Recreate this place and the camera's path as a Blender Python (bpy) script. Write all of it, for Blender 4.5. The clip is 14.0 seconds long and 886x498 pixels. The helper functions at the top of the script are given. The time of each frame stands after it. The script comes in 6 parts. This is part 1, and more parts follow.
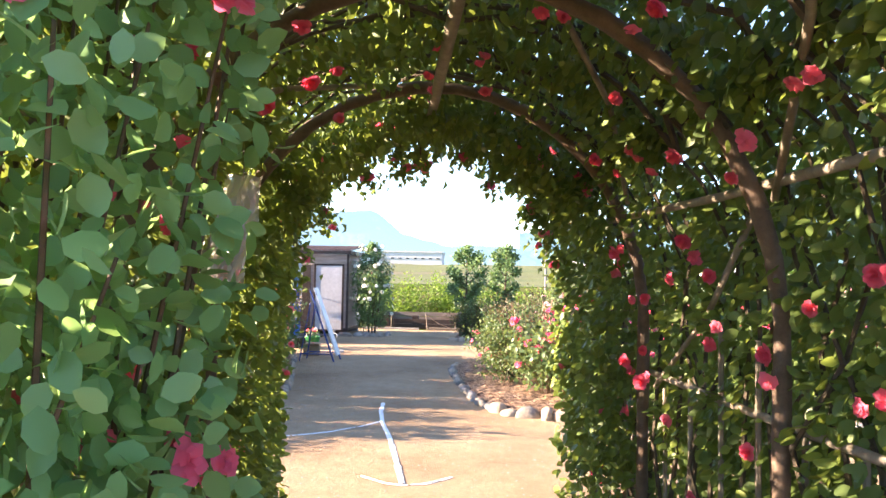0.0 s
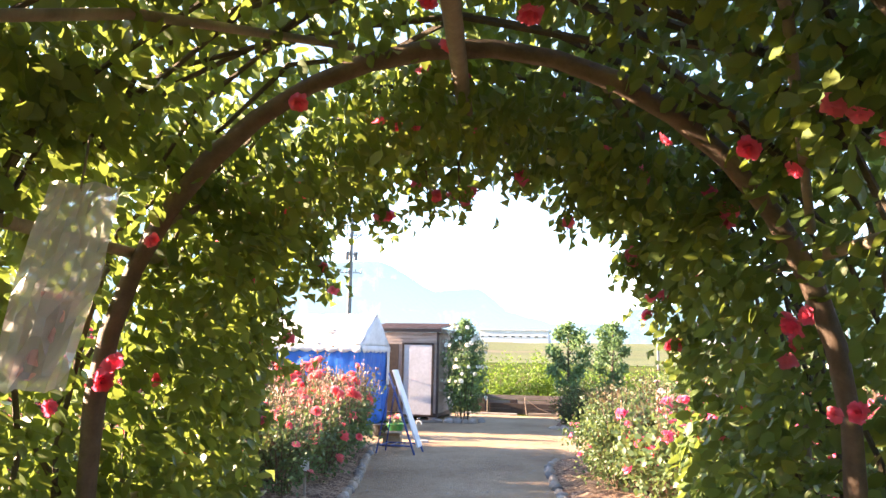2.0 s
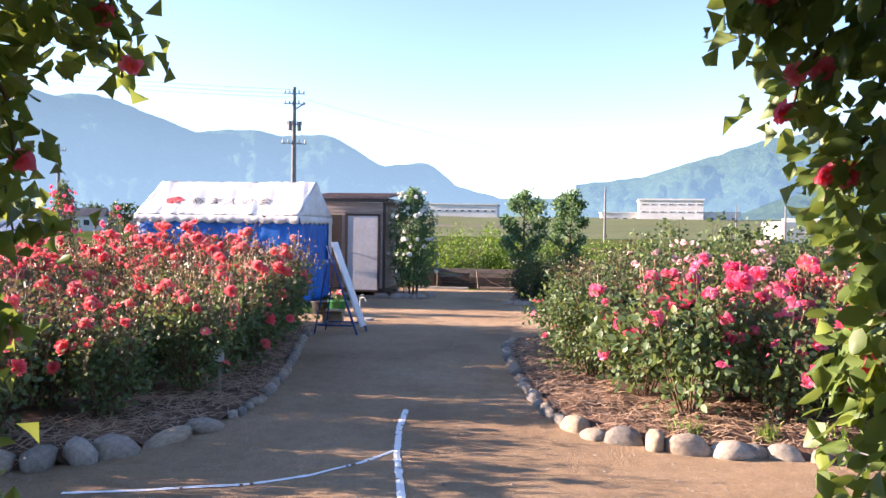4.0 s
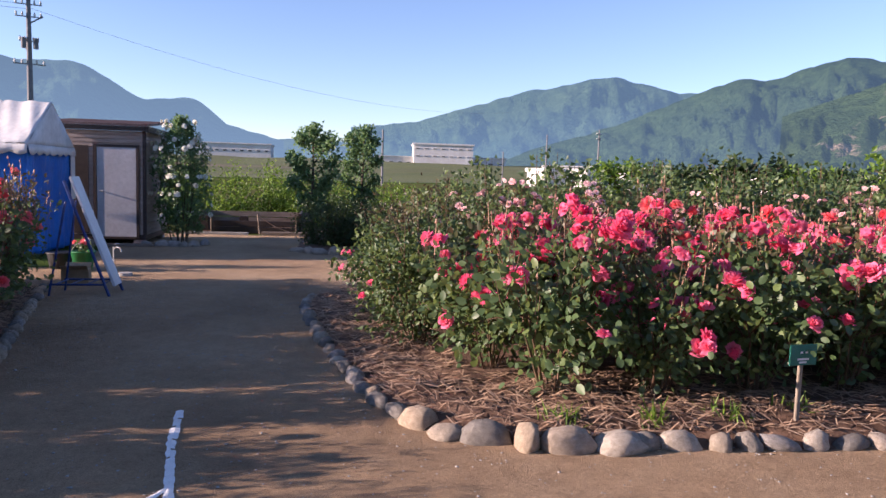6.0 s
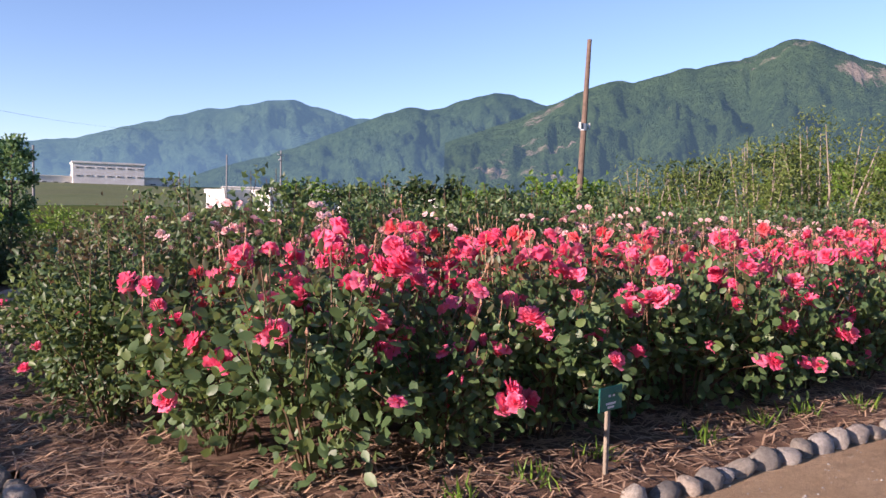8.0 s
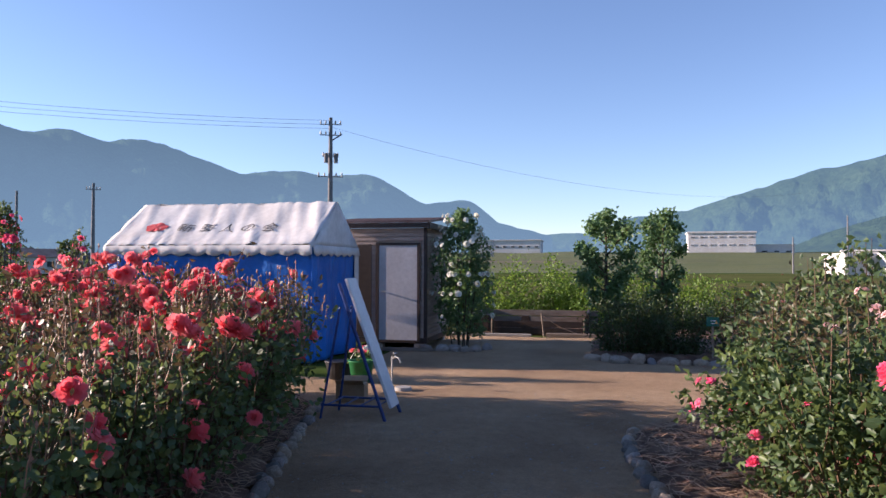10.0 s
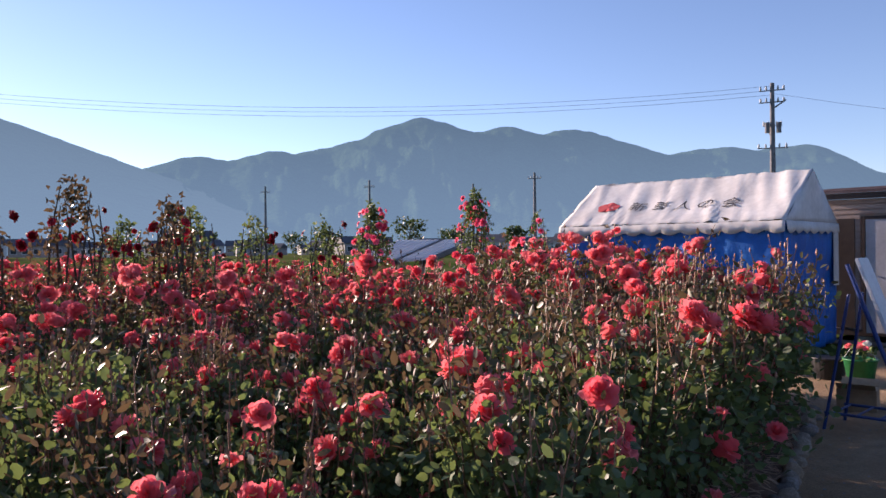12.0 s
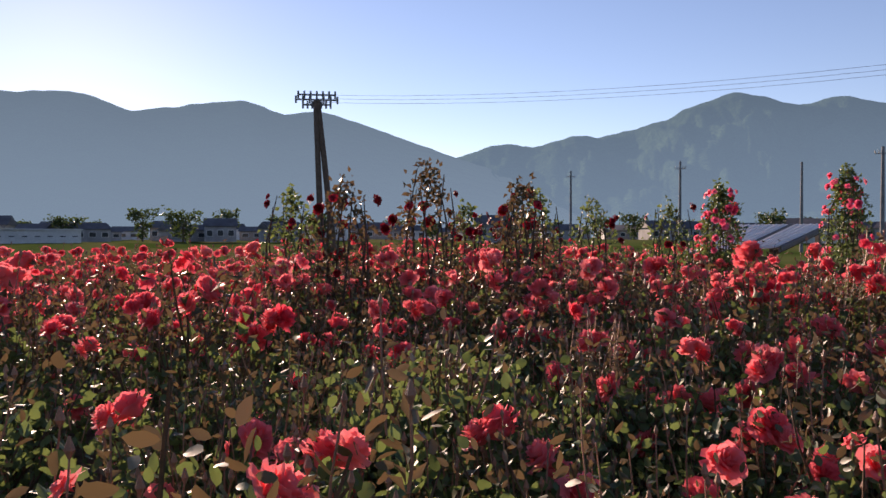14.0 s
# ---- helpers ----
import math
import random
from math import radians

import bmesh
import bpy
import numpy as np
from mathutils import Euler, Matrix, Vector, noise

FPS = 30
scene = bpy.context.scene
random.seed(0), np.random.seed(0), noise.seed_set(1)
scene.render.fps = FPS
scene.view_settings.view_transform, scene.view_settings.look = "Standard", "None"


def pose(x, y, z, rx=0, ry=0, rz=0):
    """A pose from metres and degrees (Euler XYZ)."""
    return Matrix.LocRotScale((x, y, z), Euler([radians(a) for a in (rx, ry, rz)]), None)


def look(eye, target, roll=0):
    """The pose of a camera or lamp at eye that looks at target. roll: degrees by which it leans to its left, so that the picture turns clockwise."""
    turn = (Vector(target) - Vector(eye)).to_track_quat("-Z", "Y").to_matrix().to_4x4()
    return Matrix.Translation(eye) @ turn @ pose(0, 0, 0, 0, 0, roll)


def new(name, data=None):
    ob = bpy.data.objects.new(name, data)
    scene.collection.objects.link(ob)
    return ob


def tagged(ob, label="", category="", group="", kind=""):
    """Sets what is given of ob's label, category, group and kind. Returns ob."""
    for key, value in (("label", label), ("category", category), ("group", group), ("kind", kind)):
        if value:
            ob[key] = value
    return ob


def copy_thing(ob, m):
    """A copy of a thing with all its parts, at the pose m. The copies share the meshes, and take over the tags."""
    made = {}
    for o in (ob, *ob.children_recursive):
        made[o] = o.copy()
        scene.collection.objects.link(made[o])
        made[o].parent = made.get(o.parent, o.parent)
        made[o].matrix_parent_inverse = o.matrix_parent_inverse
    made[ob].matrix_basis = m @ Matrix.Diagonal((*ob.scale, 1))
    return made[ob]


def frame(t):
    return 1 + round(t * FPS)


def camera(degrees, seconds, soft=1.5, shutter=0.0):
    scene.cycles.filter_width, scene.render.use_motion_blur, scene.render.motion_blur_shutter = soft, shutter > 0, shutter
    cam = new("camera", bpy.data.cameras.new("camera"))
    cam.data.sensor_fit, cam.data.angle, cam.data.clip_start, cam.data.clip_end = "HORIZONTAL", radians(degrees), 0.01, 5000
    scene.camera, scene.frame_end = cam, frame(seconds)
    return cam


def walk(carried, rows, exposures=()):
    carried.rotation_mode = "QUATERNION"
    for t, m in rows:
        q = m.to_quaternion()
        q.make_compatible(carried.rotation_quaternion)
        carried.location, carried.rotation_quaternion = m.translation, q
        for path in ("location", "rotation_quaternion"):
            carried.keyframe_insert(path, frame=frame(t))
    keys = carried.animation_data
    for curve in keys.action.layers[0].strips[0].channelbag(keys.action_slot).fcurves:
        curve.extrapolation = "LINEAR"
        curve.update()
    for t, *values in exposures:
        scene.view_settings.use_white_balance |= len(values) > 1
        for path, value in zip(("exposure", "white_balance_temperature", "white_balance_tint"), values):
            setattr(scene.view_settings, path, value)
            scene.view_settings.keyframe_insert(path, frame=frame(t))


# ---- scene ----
cam = camera(62.0, 14.0)
PATH = [
    (0, (0.468, 1.325, 1.62), (0.314, 3.317, 1.699), 1.1),
    (0.5, (0.514, 1.662, 1.619), (0.205, 3.638, 1.651), 0.4),
    (1, (0.565, 2.108, 1.642), (0.086, 4.049, 1.703), 0.5),
    (1.5, (0.523, 2.472, 1.672), (0.054, 4.405, 1.88), 1.9),
    (2, (0.559, 2.884, 1.662), (0.123, 4.815, 1.946), 1.1),
    (2.5, (0.523, 3.22, 1.684), (0.152, 5.168, 1.941), 1.6),
    (3, (0.478, 3.515, 1.695), (0.164, 5.481, 1.886), 1.5),
    (3.2, (0.458, 3.68, 1.68), (0.147, 5.65, 1.826), 1.3),
    (5.3, (-0.048, 5.478, 1.54), (-0.216, 7.457, 1.305), 1.7),
    (5.5, (-0.07, 5.615, 1.556), (-0.111, 7.603, 1.345), 1.7),
    (6, (-0.083, 6.068, 1.514), (0.222, 8.035, 1.321), 1.8),
    (6.5, (-0.097, 6.414, 1.495), (0.62, 8.271, 1.303), 2.3),
    (7, (-0.078, 6.748, 1.511), (1.022, 8.411, 1.357), 2.4),
    (7.2, (-0.052, 6.874, 1.504), (1.111, 8.496, 1.372), 2.3),
    (9.3, (-0.289, 7.951, 1.495), (0.018, 9.927, 1.474), -0.2),
    (9.5, (-0.341, 8.018, 1.512), (-0.271, 10.016, 1.507), -0.0),
    (10, (-0.583, 8.163, 1.509), (-0.996, 10.12, 1.557), 0.1),
    (10.5, (-0.743, 8.272, 1.513), (-1.439, 10.146, 1.576), -1.2),
    (11, (-0.921, 8.505, 1.494), (-1.917, 10.239, 1.546), -1.8),
    (11.5, (-1.064, 8.6, 1.489), (-2.304, 10.169, 1.508), -1.0),
    (12, (-1.31, 8.65, 1.484), (-2.705, 10.082, 1.487), -0.5),
    (12.5, (-1.495, 8.683, 1.5), (-3.014, 9.984, 1.503), -1.0),
    (13, (-1.728, 8.749, 1.499), (-3.396, 9.853, 1.513), -1.4),
    (13.5, (-1.918, 8.75, 1.491), (-3.694, 9.67, 1.498), -0.5),
    (14, (-2.105, 8.657, 1.495), (-3.951, 9.425, 1.459), -0.0),
]
walk(cam, [(t, look(eye, target, roll)) for t, eye, target, roll in PATH],
     exposures=[(0.0, 3.08, 7300, 21), (2.0, 3.28, 7800, 23), (3.2, 3.2, 7500, 26), (4.4, 1.6, 6500, 26), (5.3, 1.26, 6400, 31), (7.2, 1.18, 6300, 32), (9.3, 1.16, 6300, 26), (12.0, 0.98, 6550, 30), (14.0, 0.76, 7300, 31)])

# ---------------------------------------------------------------- light
SUN_AZ, SUN_EL = 94.0, 15.7          # degrees to the left of the y axis, and up
sun = new("sun", bpy.data.lights.new("sun", "SUN"))
sun.data.energy, sun.data.angle, sun.data.color = 5.0, radians(0.53), (1.0, 0.85, 0.66)
sx, sy, sz = -math.cos(radians(SUN_EL)) * math.sin(radians(SUN_AZ)), math.cos(radians(SUN_EL)) * math.cos(radians(SUN_AZ)), math.sin(radians(SUN_EL))
sun.matrix_world = look((sx * 40, sy * 40, sz * 40), (0, 0, 0))
world = bpy.data.worlds.new("sky")
scene.world = world
world.use_nodes = True
wn = world.node_tree.nodes
sky = wn.new("ShaderNodeTexSky")
sky.sky_type, sky.sun_disc = "NISHITA", False
sky.sun_elevation, sky.sun_rotation = radians(SUN_EL), math.atan2(sx, sy)
sky.altitude, sky.air_density, sky.dust_density, sky.ozone_density = 1200, 1.0, 0.15, 2.6
wn["Background"].inputs[1].default_value = 0.098
world.node_tree.links.new(sky.outputs[0], wn["Background"].inputs[0])


# ---------------------------------------------------------------- materials
class Nodes:
    """A small wrapper to build node materials."""

    def __init__(self, name):
        self.mat = bpy.data.materials.new(name)
        self.mat.use_nodes = True
        self.tree = self.mat.node_tree
        self.bsdf = self.tree.nodes["Principled BSDF"]
        self.out = self.tree.nodes["Material Output"]

    def add(self, kind, **values):
        n = self.tree.nodes.new(kind)
        for key, value in values.items():
            n.inputs[key.replace("_", " ")].default_value = value
        return n

    def link(self, a, b):
        self.tree.links.new(a, b)

    def noise(self, scale, detail=4.0, rough=0.6, coord="Object", stretch=None):
        co = self.add("ShaderNodeTexCoord")
        n = self.add("ShaderNodeTexNoise", Scale=scale, Detail=detail, Roughness=rough)
        src = co.outputs[coord]
        if stretch:
            mp = self.add("ShaderNodeMapping")
            mp.inputs["Scale"].default_value = stretch
            self.link(src, mp.inputs[0])
            src = mp.outputs[0]
        self.link(src, n.inputs["Vector"])
        return n.outputs["Fac"]

    def ramp(self, fac, stops):
        r = self.add("ShaderNodeValToRGB")
        els = r.color_ramp.elements
        while len(els) < len(stops):
            els.new(0.5)
        for e, (p, c) in zip(els, stops):
            e.position, e.color = p, (*c, 1)
        self.link(fac, r.inputs[0])
        return r.outputs[0]

    def mix(self, fac, a, b, mode="MIX"):
        m = self.tree.nodes.new("ShaderNodeMix")
        m.data_type, m.blend_type = "RGBA", mode
        for sock, v in ((m.inputs[0], fac), (m.inputs[6], a), (m.inputs[7], b)):
            if isinstance(v, (int, float)):
                sock.default_value = v
            elif isinstance(v, tuple):
                sock.default_value = (*v, 1)
            else:
                self.link(v, sock)
        return m.outputs[2]

    def bump(self, height, strength=0.4, distance=0.02):
        b = self.add("ShaderNodeBump", Strength=strength, Distance=distance)
        self.link(height, b.inputs["Height"])
        self.link(b.outputs[0], self.bsdf.inputs["Normal"])

    def done(self, color=None, rough=0.8, metal=0.0, spec=0.4):
        if color is not None:
            if isinstance(color, tuple):
                self.bsdf.inputs["Base Color"].default_value = (*color, 1)
            else:
                self.link(color, self.bsdf.inputs["Base Color"])
        self.bsdf.inputs["Roughness"].default_value = rough
        self.bsdf.inputs["Metallic"].default_value = metal
        self.bsdf.inputs["Specular IOR Level"].default_value = spec
        return self.mat


def mottled(name, stops, scale=6.0, rough=0.8, metal=0.0, bump=0.3, distance=0.01, fine=None, stretch=None, spec=0.4):
    """A surface of mottled colour at two scales with fine relief."""
    n = Nodes(name)
    a = n.noise(scale, stretch=stretch)
    b = n.noise(fine or scale * 9, 6.0, 0.7, stretch=stretch)
    base = n.ramp(a, stops)
    dirt = n.ramp(b, [(0.3, (0.72, 0.72, 0.72)), (0.7, (1.0, 1.0, 1.0))])
    n.bump(b, bump, distance)
    return n.done(n.mix(0.8, base, dirt, "MULTIPLY"), rough, metal, spec)


def leafy(name, dark, light, back, share=0.35, rough=0.48):
    """Leaves that let sunlight through, each a little different."""
    n = Nodes(name)
    geo = n.add("ShaderNodeNewGeometry")
    tone = n.ramp(geo.outputs["Random Per Island"], [(0.0, dark), (0.75, light), (1.0, back)])
    rnd = n.add("ShaderNodeObjectInfo")
    tone = n.mix(0.35, tone, n.ramp(rnd.outputs["Random"], [(0.0, dark), (1.0, light)]))
    n.done(tone, rough, 0.0, 0.5)
    tl = n.add("ShaderNodeBsdfTranslucent")
    n.link(n.mix(0.75, tone, back), tl.inputs[0])
    ms = n.add("ShaderNodeMixShader")
    ms.inputs[0].default_value = share
    n.link(n.bsdf.outputs[0], ms.inputs[1])
    n.link(tl.outputs[0], ms.inputs[2])
    n.link(ms.outputs[0], n.out.inputs[0])
    return n.mat


def petal(name, dark, light, share=0.3):
    n = Nodes(name)
    geo = n.add("ShaderNodeNewGeometry")
    rnd = n.add("ShaderNodeObjectInfo")
    tone = n.mix(0.5, n.ramp(geo.outputs["Random Per Island"], [(0.0, dark), (1.0, light)]),
                 n.ramp(rnd.outputs["Random"], [(0.0, dark), (1.0, light)]))
    n.done(tone, 0.55, 0.0, 0.3)
    tl = n.add("ShaderNodeBsdfTranslucent")
    n.link(tone, tl.inputs[0])
    ms = n.add("ShaderNodeMixShader")
    ms.inputs[0].default_value = share
    n.link(n.bsdf.outputs[0], ms.inputs[1])
    n.link(tl.outputs[0], ms.inputs[2])
    n.link(ms.outputs[0], n.out.inputs[0])
    return n.mat


def sandy():
    n = Nodes("packed sand")
    a, b, c = n.noise(0.55, 5.0), n.noise(7.0, 6.0, 0.7), n.noise(160.0, 4.0, 0.7)
    base = n.ramp(a, [(0.3, (0.37, 0.245, 0.15)), (0.5, (0.51, 0.35, 0.215)), (0.7, (0.59, 0.425, 0.275))])
    grit = n.ramp(b, [(0.28, (0.66, 0.65, 0.64)), (0.62, (1, 1, 1))])
    specks = n.ramp(c, [(0.36, (0.5, 0.5, 0.5)), (0.54, (1, 1, 1))])
    gravel = n.ramp(n.noise(38.0, 4.0, 0.7), [(0.38, (0.72, 0.71, 0.7)), (0.56, (1, 1, 1))])
    grit = n.mix(0.8, grit, gravel, "MULTIPLY")
    n.bump(n.mix(0.5, b, c), 1.0, 0.04)
    return n.done(n.mix(0.9, n.mix(0.7, base, grit, "MULTIPLY"), specks, "MULTIPLY"), 0.93, 0, 0.2)


def fields():
    """Grass near by, and strips of crops, stubble and bare earth further off."""
    n = Nodes("fields")
    patch = n.noise(0.018, 2.0, 0.4, stretch=(0.35, 1.6, 1))
    base = n.ramp(patch, [(0.36, (0.045, 0.085, 0.02)), (0.46, (0.09, 0.125, 0.04)), (0.56, (0.14, 0.14, 0.06)), (0.62, (0.06, 0.1, 0.025))])
    b = n.noise(0.6, 6.0, 0.7)
    n.bump(b, 0.5, 0.1)
    return n.done(n.mix(0.8, base, n.ramp(b, [(0.3, (0.55, 0.55, 0.5)), (0.7, (1, 1, 1))]), "MULTIPLY"), 1.0, 0, 0.0)


def forest(name, dark, light, haze_tint, glow, rock=0.0):
    """Wooded slopes; skylight scattered over kilometres is painted on as bluish emission."""
    n = Nodes(name)
    a, b = n.noise(0.004, 5.0, 0.6), n.noise(0.035, 6.0, 0.75)
    tone = n.mix(0.6, n.ramp(a, [(0.35, dark), (0.65, light)]), n.ramp(b, [(0.35, dark), (0.65, light)]))
    if rock:
        bare = n.ramp(n.noise(0.0075, 6.0, 0.7), [(0.6, (0, 0, 0)), (0.66, (rock, rock, rock))])
        tone = n.mix(bare, tone, (0.42, 0.31, 0.24))
    n.bump(b, 1.0, 36.0)
    n.done(tone, 1.0, 0, 0.0)
    n.bsdf.inputs["Emission Color"].default_value = (*haze_tint, 1)
    # the painted haze glows strongest at the foot and fades with height
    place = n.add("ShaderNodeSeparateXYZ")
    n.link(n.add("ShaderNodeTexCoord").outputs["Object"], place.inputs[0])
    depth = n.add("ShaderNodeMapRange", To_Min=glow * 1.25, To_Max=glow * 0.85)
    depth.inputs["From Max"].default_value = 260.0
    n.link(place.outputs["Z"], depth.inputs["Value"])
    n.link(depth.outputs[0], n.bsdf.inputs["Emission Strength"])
    return n.mat


